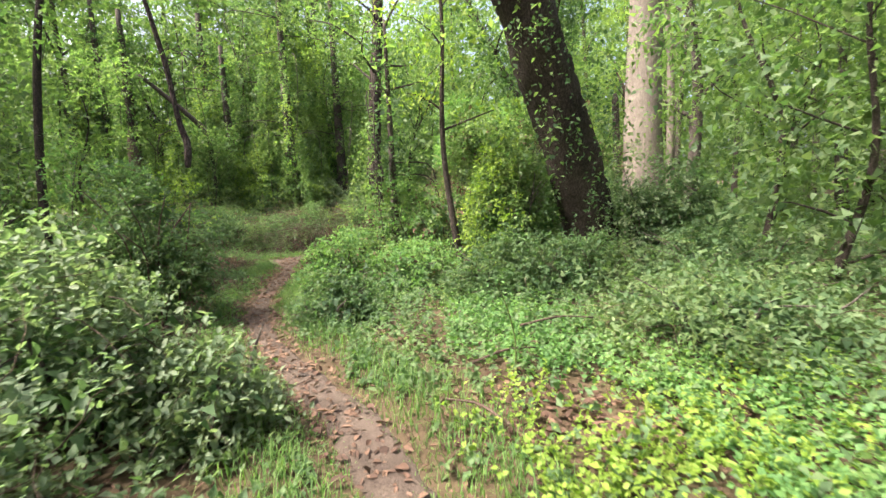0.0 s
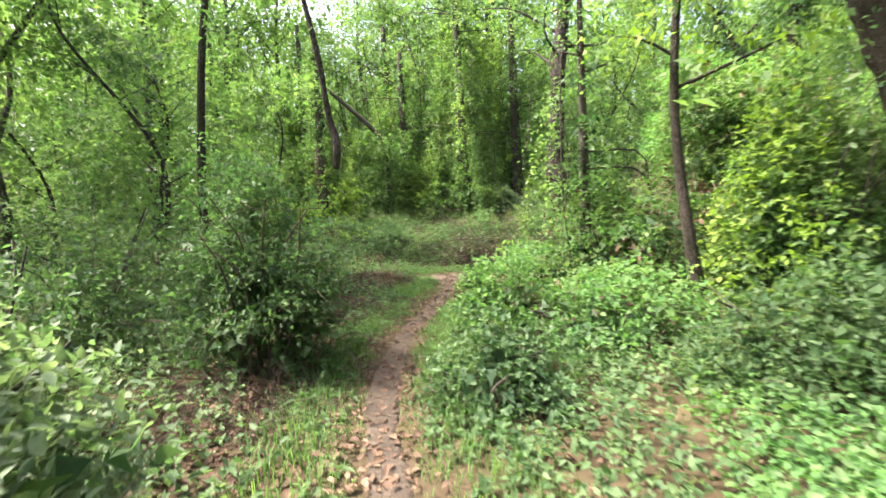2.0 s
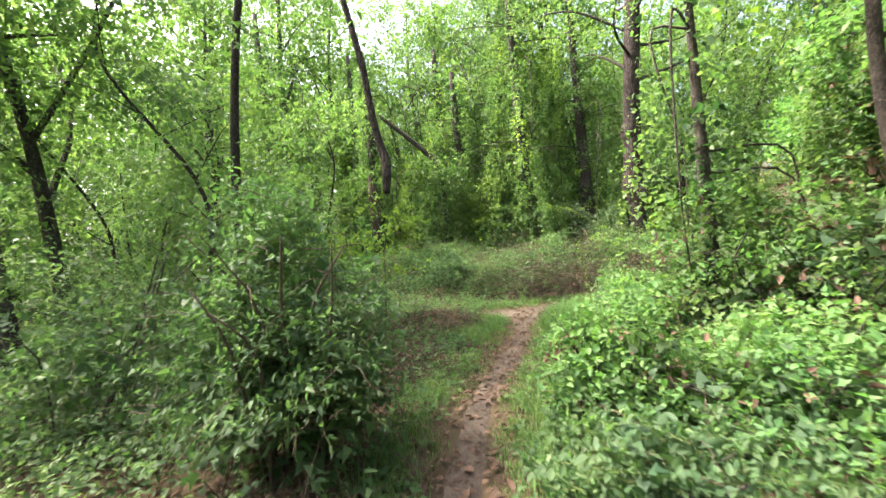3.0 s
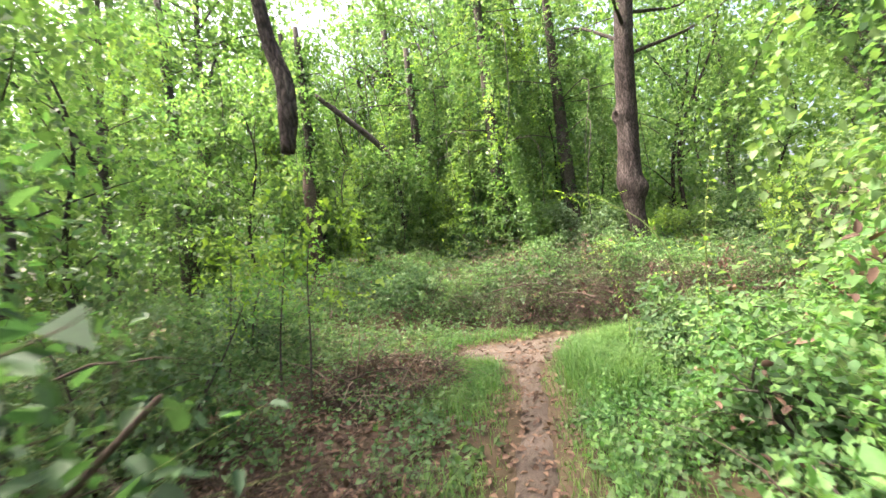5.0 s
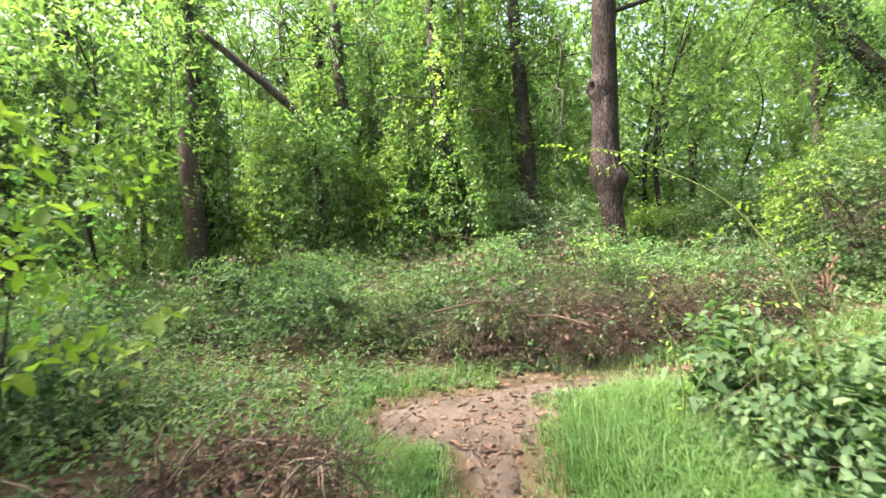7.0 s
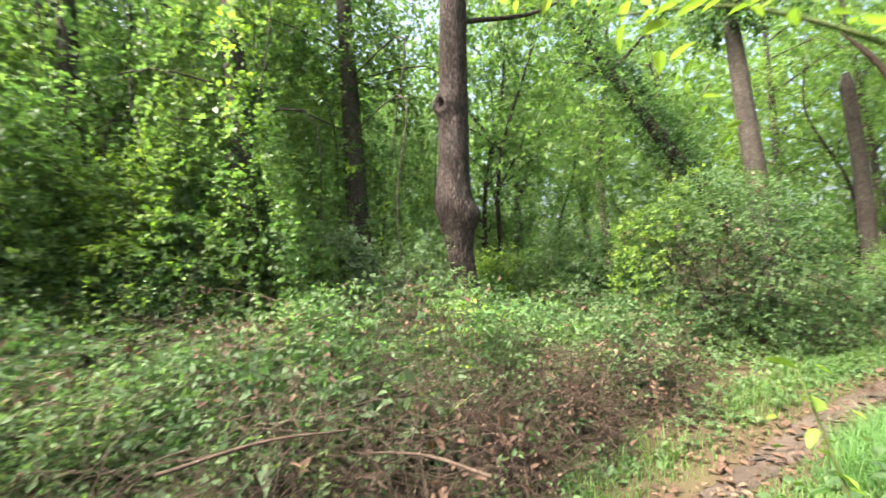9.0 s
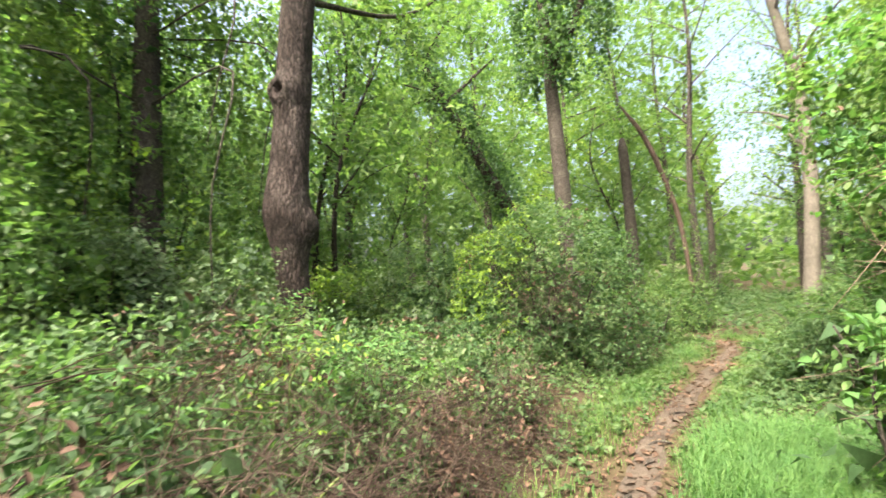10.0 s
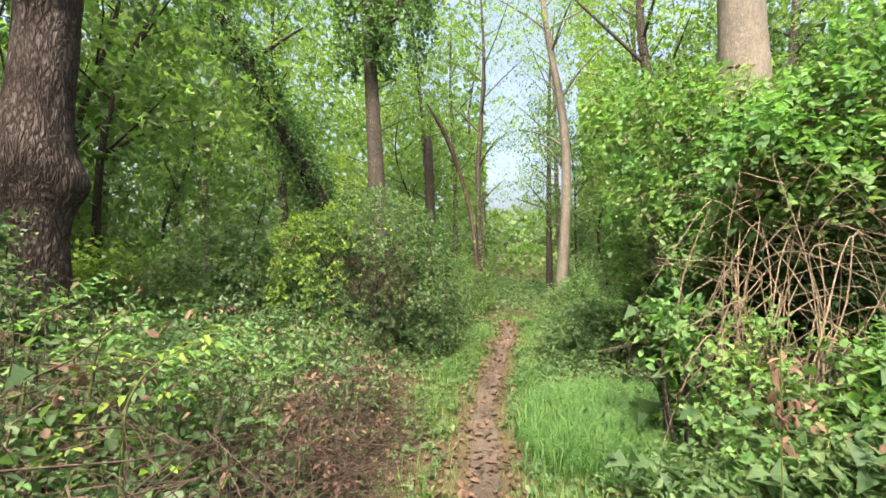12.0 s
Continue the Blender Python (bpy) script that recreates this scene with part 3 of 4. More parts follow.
for i in range(12):
    a, s = i * 2.4, ln[int(225 + i * 7)]
    e = s + np.array([2.6 * np.cos(a), 2.6 * np.sin(a), 1.0 + 0.4 * rng.random()])
    lb = bend([s, (s + e) / 2 + rng.normal(0, 0.25, 3), e], 9)
    part("limb", tube(lb, np.linspace(0.05, 0.01, 9), 6), M_BARK, big, smooth=True)
    c = lb[rng.integers(2, 9, 60)]
    P.append(c + rng.normal(0, 0.5, (60, 3)))
    D.append(np.array([np.cos(a), np.sin(a), 0]) + rng.normal(0, 0.7, (60, 3)))
part("crown", sprays(rng, np.concatenate(P), np.concatenate(D), 0.6, 6, 0.14, 0.55, 0, 0.3)[0], M_CROWN, big)

# the dark leaning tree beside the first stretch
dark = thing("leaning_tree", (2.6, 7.7, float(ground_z(2.6, 7.7))), "massive dark leaning tree trunk wrapped in climbers", "tree")
ln = bend([(0.1, 0.1, -0.1), (-0.12, -0.1, 1.0), (-0.42, -0.32, 2.0), (-0.8, -0.6, 3.0), (-1.25, -0.95, 4.0), (-1.85, -1.4, 5.2), (-2.9, -1.8, 7.5), (-3.6, -2.0, 10)], 70)
part("trunk", tube(ln, np.interp(ln[:, 2], [0, 1, 4, 10], [0.55, 0.43, 0.38, 0.18]), 44, 0.2, 8.0), M_BARK_DARK, dark, smooth=True)
n = 700
rng = np.random.default_rng(12)
c = ln[(60 * rng.random(n) ** 2.6).astype(int) + 2]
a = rng.uniform(0, 6.28, n)
o = np.stack([np.cos(a), np.sin(a), 0.2 * np.sin(3 * a)], 1)
part("climber", sprays(rng, c + o * rng.uniform(0.5, 1.0, (n, 1)), o - np.array([0, 0, 0.7]), 0.4, 7, 0.085, 0.7, 0, 0.6, 0, 0.5)[0], M_DARK, dark, "dark green ivy shoots")
n = 130
a = rng.uniform(0, 6.28, n)
c = ln[rng.integers(18, 52, n)] + np.stack([np.cos(a), np.sin(a), 0 * a], 1) * rng.uniform(0.6, 1.25, (n, 1))
part("outer_climber", sprays(rng, c, np.stack([0.3 * np.cos(a), 0.3 * np.sin(a), -np.ones(n)], 1), 0.6, 8, 0.085, 0.65, 0, 0.3, 0, 0.5)[0], M_IVY, dark, "hanging green vine shoots")
c = ln[rng.integers(45, 70, 500)]
part("crown", sprays(rng, c + rng.normal(0, 1.2, (500, 3)), rng.normal(0, 1, (500, 3)), 0.5, 6, 0.13, 0.55, 0, 0.3)[0], M_CROWN, dark)

tree("pale_tree", (4.9, 10.7), 15, 0.5, "stout tall tree with pale sunlit bark rising behind the thicket", 21, (0.25, 0.15), 0.5, 2.6, 12, 60, bark=M_BARK_PALE, seg=18, wobble=0.002)
tree("slender_sapling", (0.3, 7.35), 6.5, 0.065, "slender crooked sapling with thin bark in the undergrowth", 22, (-0.45, 0.3), 0.38, 1.3, 12, 22, L=0.11, bark=M_BARK_DARK, leaf=M_YELLOW, length=0.4)
tree("forked_tree", (4.3, 18.1), 14, 0.235, "straight tree with pale grey lower bark and ivy-clad fork", 23, (-0.5, 0.5), 0.55, 2.2, 14, 60, bark=M_BARK, seg=14, wobble=0.001)
tree("slanting_tree", (6.3, 20.1), 13, 0.25, "dark slanting tree with a drooping side branch", 24, (-5.6, 4.0), 0.45, 2.4, 12, 60, bark=M_BARK_DARK, wobble=0.004)
tree("trailside_tree", (7.62, 14.75), 13, 0.16, "thin pale-barked tree beside the trail", 25, (-0.1, 0.3), 0.3, 2.0, 14, 40, bark=M_BARK_PALE, L=0.12)
tree("trailside_tree", (9.5, 17.9), 12, 0.14, "slim tree with ivy on its lower trunk", 26, (0.3, 0.2), 0.3, 2.2, 14, 24, bark=M_BARK, L=0.12)

for i, (x, y, h) in enumerate(((10.6, 20.6, 12), (12.8, 16.6, 12), (14.5, 21.8, 13), (9.6, 23.0, 12), (17.0, 17.2, 13), (12.5, 13.6, 12), (7.0, 12.6, 11), (19.0, 22.5, 14))):
    tree("feathery_tree", (x, y), h, 0.13 + 0.01 * i, "slender tree with light feathery yellow-green leaves", 800 + i, (0.8 * math.sin(2.1 * i), 0.5 * math.cos(1.7 * i)), 0.25, 2.6, 16, 85, 7, L=0.13,
         leaf=M_YELLOW if i % 2 else M_CROWN, bark=M_BARK, group="trees down the trail", wide=0.45, wobble=0.02)

# climbers over the trees beyond the bend
drapes = []
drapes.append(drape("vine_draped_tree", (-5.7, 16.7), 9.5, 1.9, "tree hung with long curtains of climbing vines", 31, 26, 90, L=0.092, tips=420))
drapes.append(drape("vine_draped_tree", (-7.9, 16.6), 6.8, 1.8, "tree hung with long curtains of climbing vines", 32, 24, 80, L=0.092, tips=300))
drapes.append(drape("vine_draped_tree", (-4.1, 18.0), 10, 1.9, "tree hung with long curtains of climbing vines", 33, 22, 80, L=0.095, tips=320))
drape("vine_draped_tree", (-10.3, 14.9), 7.5, 0.8, "ivy-clad tree with a broken brown stump of bark", 34, 18, 70, L=0.1, trunk=0.2)
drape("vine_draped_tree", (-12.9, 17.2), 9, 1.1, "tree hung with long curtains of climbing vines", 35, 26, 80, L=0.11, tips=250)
for src, x, y, turn, sz in ((1, -9.8, 18.9, 140, 1.3), (0, -13.6, 13.4, 200, 1.0), (2, -7.0, 20.6, 120, 1.2)):
    c = copy_thing(drapes[src], pose(x, y, float(ground_z(x, y)) - 0.05, 0, 0, turn))
    c.scale = (sz,) * 3
drape("vine_draped_tree", (-1.0, 8.9), 5.0, 0.9, "young tree hung with climbing vines", 36, 8, 40, trunk=0.08)

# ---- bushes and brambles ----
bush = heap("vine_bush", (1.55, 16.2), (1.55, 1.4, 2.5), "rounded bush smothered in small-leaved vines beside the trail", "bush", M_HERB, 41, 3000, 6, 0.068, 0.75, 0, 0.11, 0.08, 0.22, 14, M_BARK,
     (M_YELLOW, 420, (-0.9, 0.5, 0.35), "shoots tinted yellow-green as if sunlit"), 520, withered=220, power=4.0, gaps=-1.2)
bare_side = dead_stems(np.random.default_rng(42), 260, (0.5, 0.5, 1.2))
bare_side.v = [v + np.array([-0.72, -0.72, 0.6]) for v in bare_side.v]
tagged(part("bare_stem_patch", bare_side, M_TWIG, bush, "patch of bare brown stems"), kind="stuff")
for at, r, sd, n, dd in (((-4.5, 13.75), (2.3, 1.4, 1.3), 51, 1800, 1500), ((-7.4, 13.5), (2.0, 1.5, 1.25), 52, 1700, 300), ((-1.7, 14.95), (1.7, 1.1, 0.85), 53, 1350, 420),
                         ((-9.9, 12.4), (1.8, 1.4, 1.2), 54, 1200, 120), ((0.0, 16.0), (1.2, 0.9, 0.9), 55, 800, 90), ((-3.2, 15.6), (2.2, 0.9, 0.88), 56, 1300, 60),
                         ((-6.4, 15.4), (2.2, 1.0, 1.3), 57, 1300, 60)):
    heap("bramble_mound", at, r, "low mound of brambles over brown dead stems", "bramble", M_HERB, sd, int(n * (1.6 if sd in (51, 53) else 1.2)), 7, 0.064, 0.6, 1 if sd in (51, 53) else 0, 0.28, 0.18, 0.36, 0, None, None, dd, "brambles beyond the bend", withered=220 if sd in (51, 53) else 160, gaps=-0.3 if sd in (51, 53) else -0.8, rise=0.35)
heap("dead_bramble", (-3.8, 12.85), (1.2, 0.55, 0.95), "brown heap of dead bramble stems against the mound", "bramble", M_HERB, 58, 60, 6, 0.085, 0.65, 1, 0.12, 0.1, 0.25, 0, None, None, 2200, withered=80)
for at, r, sd, count in (((-2.5, 13.45), (0.75, 0.5, 0.95), 581, 1000), ((-1.35, 14.05), (0.7, 0.45, 0.78), 582, 700), ((-3.0, 14.3), (0.8, 0.5, 1.15), 583, 700)):
    heap("dead_bramble", at, r, "brown tangle of dead bramble stems on the mound", "bramble", M_HERB, sd, 90, 6, 0.066, 0.6, 1, 0.15, 0.1, 0.25, 0, None, None, count, "brambles beyond the bend", withered=90)
pile = heap("brushwood_pile", (-5.15, 9.6), (0.95, 0.85, 0.42), "flat pile of dead sticks and brown leaves", "brushwood", M_HERB, 59, 60, 5, 0.06, 0.65, 1, 0.1, 0.1, 0.2, 0, None, None, 1300, withered=500, gaps=-0.3)
tagged(part("stick_layer", dead_stems(np.random.default_rng(592), 150, (0.95, 0.85, 0.46), 0.011), M_DEADWOOD, pile, "pale dry sticks on top"), kind="stuff")
heap("brushwood_pile", (-3.3, 4.5), (0.75, 0.6, 0.22), "flat pile of dead sticks and brown leaves", "brushwood", M_HERB, 49, 40, 5, 0.06, 0.65, 1, 0.1, 0.1, 0.2, 0, None, None, 500, withered=120)
heap("brushwood_pile", (-4.4, 7.2), (0.9, 0.8, 0.25), "flat pile of dead sticks and brown leaves", "brushwood", M_HERB, 60, 60, 5, 0.06, 0.65, 1, 0.1, 0.1, 0.2, 0, None, None, 700, withered=220)
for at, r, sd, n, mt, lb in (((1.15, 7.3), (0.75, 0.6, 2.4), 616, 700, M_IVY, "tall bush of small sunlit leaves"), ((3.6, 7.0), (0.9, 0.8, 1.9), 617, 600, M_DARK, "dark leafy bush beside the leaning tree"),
                             ((-8.3, 15.3), (1.5, 0.9, 3.3), 610, 1100, M_IVY, "tall bush smothered in ivy"), ((-6.2, 16.0), (1.2, 0.8, 3.0), 611, 900, M_IVY, "bush hung with small-leaved vines"),
                             ((-4.5, 16.6), (1.1, 0.8, 2.2), 612, 700, M_PALE, "pale elder bush before the vines"), ((-3.3, 16.0), (0.7, 0.5, 1.5), 613, 350, M_PALE, "small pale elder bush"),
                             ((-1.5, 17.3), (0.9, 0.7, 1.5), 614, 400, M_IVY, "leafy bush beside the knotted tree"), ((0.0, 17.6), (1.0, 0.8, 1.5), 615, 400, M_HERB, "leafy bush in the shade")):
    heap("vine_bush", at, r, lb, "bush", mt, sd, int(n * 1.7), 6, 0.082, 0.7, 0, 0.3, 0.1, 0.3, 8, M_BARK, (M_YELLOW if mt is M_IVY else M_PALE, int(n * 0.3), (-0.85, -0.35, 0.4), "shoots tinted lighter as if sunlit"), 60, "bushes beyond the bend", gaps=-1.2)
for at, r, sd, n, lowest in (((1.6, 10.75), (1.9, 1.75, 3.75), 61, 2700, 0.56), ((3.4, 11.6), (1.5, 1.3, 4.3), 62, 1500, 0.12), ((-0.1, 8.6), (1.2, 1.0, 1.9), 63, 900, 0.1)):
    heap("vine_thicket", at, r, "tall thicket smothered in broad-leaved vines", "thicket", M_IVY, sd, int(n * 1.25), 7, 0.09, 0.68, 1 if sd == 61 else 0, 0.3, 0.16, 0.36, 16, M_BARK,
         (M_BRIGHT, 500 if r[2] > 3 else 120, (-0.6, 0.3, 0.65), "shoots tinted bright green as if sunlit"), 320, "thickets beside the trail", lowest, withered=200, power=3.0, gaps=-0.6)
heap("elder_shrub", (-3.75, 5.35), (1.0, 0.95, 2.15), "dark leafy elder shrub with bare brown stems", "shrub", M_DARK, 75, 1700, 8, 0.072, 0.5, 1, 0.3, 0.22, 0.45, 14, M_TWIG, None, 160, "shrubs along the trail", 0.34, rise=0.3, gaps=-0.6)
for at, r, sd, n, mt, lb in (((-1.55, 8.8), (0.85, 1.2, 0.95), 71, 900, M_BRIGHT, "bright green nettle-like bush"), ((-0.7, 6.9), (1.1, 1.1, 0.85), 72, 900, M_BRIGHT, "bright green leafy bush beside the trail"),
                             ((-2.0, 10.45), (0.7, 0.7, 0.85), 73, 700, M_HERB, "green leafy bush beside the trail"), ((-1.75, 6.75), (0.55, 0.6, 1.0), 74, 500, M_BRIGHT, "round bright green bush"),
                             ((-2.4, 2.6), (0.9, 0.7, 1.35), 76, 850, M_PALE, "pale-leaved shrub crowding the trail"),
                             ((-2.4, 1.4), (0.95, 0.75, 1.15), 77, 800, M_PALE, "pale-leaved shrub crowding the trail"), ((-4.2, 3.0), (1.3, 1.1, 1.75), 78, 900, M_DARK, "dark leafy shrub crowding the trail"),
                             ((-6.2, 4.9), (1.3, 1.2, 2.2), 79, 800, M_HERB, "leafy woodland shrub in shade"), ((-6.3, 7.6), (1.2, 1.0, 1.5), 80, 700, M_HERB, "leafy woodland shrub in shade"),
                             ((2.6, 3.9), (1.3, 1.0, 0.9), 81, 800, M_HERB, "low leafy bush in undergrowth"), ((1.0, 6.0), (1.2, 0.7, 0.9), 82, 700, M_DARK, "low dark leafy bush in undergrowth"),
                             ((-0.4, 10.9), (0.8, 0.7, 1.3), 83, 600, M_BRIGHT, "bright green leafy bush beside the trail"), ((3.2, 13.1), (1.2, 0.75, 0.95), 84, 900, M_HERB, "low leafy bush beside the trail"),
                             ((5.6, 13.9), (1.3, 0.7, 1.2), 85, 700, M_IVY, "leafy bush leaning over the trail"), ((8.2, 14.2), (1.6, 0.9, 1.8), 86, 700, M_HERB, "leafy bush beside the trail"),
                             ((4.6, 16.6), (1.3, 0.9, 1.3), 87, 800, M_IVY, "leafy bush hung with vines"), ((7.2, 17.4), (1.4, 0.9, 2.0), 88, 800, M_IVY, "tall bush hung with vines"),
                             ((10.6, 18.6), (1.8, 1.2, 2.4), 89, 700, M_HERB, "tall leafy bush far down the trail"), ((2.1, 6.2), (0.9, 0.5, 0.9), 90, 600, M_HERB, "low leafy bush before the leaning tree"),
                             ((-1.55, 2.75), (0.42, 0.5, 0.74), 95, 420, M_PALE, "pale-leaved shrub crowding the trail"), ((-1.4, 5.3), (0.5, 0.5, 0.55), 96, 350, M_HERB, "low dark bush at the trail's edge"),
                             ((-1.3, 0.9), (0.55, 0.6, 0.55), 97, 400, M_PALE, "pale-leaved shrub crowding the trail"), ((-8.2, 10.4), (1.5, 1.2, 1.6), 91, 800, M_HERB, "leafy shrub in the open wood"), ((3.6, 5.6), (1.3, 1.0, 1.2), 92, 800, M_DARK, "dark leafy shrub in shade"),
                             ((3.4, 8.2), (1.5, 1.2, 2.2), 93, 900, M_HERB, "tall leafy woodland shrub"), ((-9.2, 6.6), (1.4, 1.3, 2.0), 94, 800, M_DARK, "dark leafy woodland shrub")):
    heap("shrub", at, r, lb, "shrub", mt, sd, int(n * 1.25), 7, 0.07 if mt is M_PALE else 0.068, 0.72 if mt is M_BRIGHT else 0.6, 1 if trail_gap(*at) < 1.7 and at[1] < 12 else 0, 0.22, 0.18, 0.32, 10, M_BARK, None, 60, "shrubs along the trail", withered=45 if mt is M_BRIGHT else 0, rise=0.4)


# ---- single features ----
def climbing(rng, ob, ln, n, out, mat, label, L=0.08):
    """Leafy climber along a line of points."""
    c = ln[rng.integers(0, len(ln), n)]
    a = rng.uniform(0, 6.28, n)
    o = np.stack([np.cos(a), np.sin(a), rng.normal(0, 0.2, n)], 1)
    part("climber", sprays(rng, c + o * rng.uniform(0.4, 1.0, (n, 1)) * out, o - np.array([0, 0, 0.4]), 0.3, 6, L, 0.75, -1, 0.6, 0, 0.5)[0], mat, ob, label)["kind"] = "stuff"


rng = np.random.default_rng(500)
# broken tree whose dead limb hangs over the trail's side
ob = thing("broken_tree", (-6.3, 6.8, float(ground_z(-6.3, 6.8))), "thin broken tree with a dead limb hanging down", "tree")
part("trunk", tube(bend([(0, 0, -0.1), (0.1, 0, 2.2), (0.35, 0.1, 4.5), (0.8, 0.3, 6.5)], 16), np.linspace(0.07, 0.035, 16), 9, 0.05, 3), M_BARK_DARK, ob, smooth=True)
part("hanging_limb", tube(bend([(0.75, 0.28, 6.3), (1.45, 0.55, 5.4), (1.75, 0.72, 4.0), (1.86, 0.78, 2.95), (1.95, 0.8, 2.55), (1.93, 0.78, 2.15)], 30),
                          np.interp(np.linspace(0, 1, 30), [0, 0.6, 0.9, 1], [0.03, 0.04, 0.05, 0.035]), 10, 0.25, 5), M_BARK_BIG, ob, "dead brown hanging limb", True)
climbing(rng, ob, bend([(0.1, 0, 1.8), (0.35, 0.1, 4.5), (0.8, 0.3, 6.5)], 20), 130, 0.5, M_CROWN, "broad green leaves", 0.1)

# fallen log lodged in the vines, and the torn stump
ob = thing("lodged_log", (-8.5, 15.6, float(ground_z(-8.5, 15.6))), "pale dead log lodged slanting among the vines", "log")
part("log", tube(bend([(0.5, -0.25, 3.45), (0.29, -0.38, 3.75), (-0.2, -0.75, 4.35), (-0.95, -1.3, 5.2)], 24), np.linspace(0.1, 0.06, 24), 12, 0.15, 9), M_BARK, ob, smooth=True)
part("prop_trunk", tube(bend([(0.6, -0.2, -0.1), (0.55, -0.2, 1.6), (0.5, -0.25, 3.5)], 12), np.linspace(0.07, 0.05, 12), 10, 0.1, 2), M_BARK_DARK, ob, smooth=True)
climbing(rng, ob, bend([(0.6, -0.2, 0.2), (0.55, -0.2, 1.6), (0.5, -0.25, 3.6)], 16), 900, 0.8, M_IVY, "ivy shoots", 0.1)
ob = thing("torn_stump", (-9.8, 14.1, float(ground_z(-9.8, 14.1))), "torn reddish-brown stump standing among ivy", "stump")
part("stump", tube(bend([(0, 0, -0.1), (0.02, 0, 1.2), (0.0, 0, 2.6), (-0.06, 0, 3.5)], 26), np.interp(np.linspace(0, 1, 26), [0, 0.75, 1], [0.17, 0.15, 0.04]), 16, 0.25, 6), M_TWIG, ob, smooth=True)

climbing(rng, ob, bend([(0, 0, 0.3), (0, 0, 2.6)], 12), 160, 0.45, M_IVY, "ivy shoots", 0.09)

# snag with its split top
ob = thing("snag", (7.42, 18.7, float(ground_z(7.42, 18.7))), "broken grey snag with a pale split top", "tree")
part("trunk", tube(bend([(0, 0, -0.1), (0.03, 0, 2.5), (-0.05, 0.05, 5.2)], 20), np.interp(np.linspace(0, 1, 20), [0, 0.95, 1], [0.17, 0.14, 0.08]), 12, 0.15, 4), M_BARK, ob, smooth=True)
part("split_top", tube(bend([(-0.05, 0.05, 6.2), (0.1, -0.5, 5.2), (0.15, -0.95, 4.0), (0.25, -1.3, 2.6), (0.3, -1.5, 0.6)], 20), np.interp(np.linspace(0, 1, 20), [0, 0.2, 1], [0.02, 0.07, 0.06]), 8, 0.25, 7), M_TWIG, ob,
     "pale split half leaning away", True)
climbing(rng, ob, bend([(0.15, -0.95, 4.0), (0.25, -1.3, 2.6), (0.3, -1.5, 0.6)], 12), 160, 0.35, M_IVY, "ivy shoots", 0.09)

# ivy on the forked tree and its second stem, ivy on the slanting tree with its bowed branch
ob = thing("ivy_cloak", (4.3, 18.1, float(ground_z(4.3, 18.1))), "dark ivy hanging from the forked tree", "ivy")
part("stem", tube(bend([(-0.22, 0.22, 5.9), (-0.1, 0.08, 6.4), (0.2, -0.3, 7.2), (0.45, -0.6, 8.4), (0.6, -0.8, 10.0)], 18), np.linspace(0.11, 0.06, 18), 8), M_BARK_DARK, ob, smooth=True)
climbing(rng, ob, bend([(0.1, -0.2, 6.4), (0.45, -0.6, 8.2), (0.6, -0.8, 10.0)], 12), 800, 0.8, M_DARK, "dark ivy leaves", 0.13)
climbing(rng, ob, bend([(-0.3, 0.3, 6.0), (-0.45, 0.4, 10.0)], 12), 800, 0.6, M_DARK, "dark ivy leaves", 0.13)
ob = thing("bowed_branch", (6.3, 20.1, float(ground_z(6.3, 20.1))), "dark bowed dead branch on the slanting tree", "branch")
part("branch", tube(bend([(-2.6, 1.9, 6.2), (-3.1, 2.5, 6.75), (-3.7, 3.1, 6.5), (-4.1, 3.5, 5.6)], 14), np.linspace(0.06, 0.025, 14), 7), M_BARK_DARK, ob, smooth=True)
climbing(rng, ob, bend([(-1.0, 0.7, 2.5), (-2.4, 1.7, 5.6), (-4.0, 2.9, 9.3)], 24), 1200, 0.6, M_DARK, "dark ivy leaves", 0.13)

# bare dead vines fanning out under the thicket
ob = thing("dead_vine_fan", (-0.15, 11.05, float(ground_z(-0.15, 11.05))), "bare pale-brown dead vines fanning out under the thicket", "vine")
side, toward = np.array([0.2, -0.98, 0]), np.array([-0.98, -0.2, 0])
for i in range(64):
    f = rng.normal(0, 0.6)
    b = side * rng.normal(0, 0.22) + toward * rng.normal(-0.1, 0.18) + np.array([0, 0, -0.02])
    top = side * (f * 0.6) + toward * rng.uniform(-0.5, 0.25) + np.array([0, 0, rng.uniform(1.0, 2.45) - 0.3 * abs(f)])
    end = top + side * (np.sign(f) * rng.uniform(0.2, 0.9)) + toward * rng.uniform(-0.2, 0.3) + np.array([0, 0, rng.uniform(-0.9, 0.25)])
    mid = b * 0.45 + top * 0.55 + side * rng.normal(0, 0.12) + toward * rng.normal(0, 0.12) + np.array([0, 0, 0.15])
    vine = part("vine_stem", tube(bend([b, mid, top, end], 16), np.linspace(1, 0.3, 16) * rng.uniform(0.003, 0.008), 5), M_DEADWOOD, ob, smooth=True)
    if i % 2 == 0:
        e2 = top + side * rng.normal(0, 0.4) + toward * rng.normal(0, 0.3) + np.array([0, 0, rng.uniform(-0.5, 0.2)])
        part("side_twig", tube(bend([top * 0.7 + mid * 0.3, (top + e2) / 2 + rng.normal(0, 0.06, 3), e2], 9), np.linspace(0.0035, 0.0015, 9), 4), M_DEADWOOD, vine)

# leafy plants at the bend's inner side
heap("broad_leaved_herb", (-1.15, 11.45), (0.55, 0.5, 0.55), "clump of broad pointed green leaves", "herb", M_HERB, 601, 260, 7, 0.09, 0.5, 2, 0.15, 0.2, 0.32, 8, M_STEM)
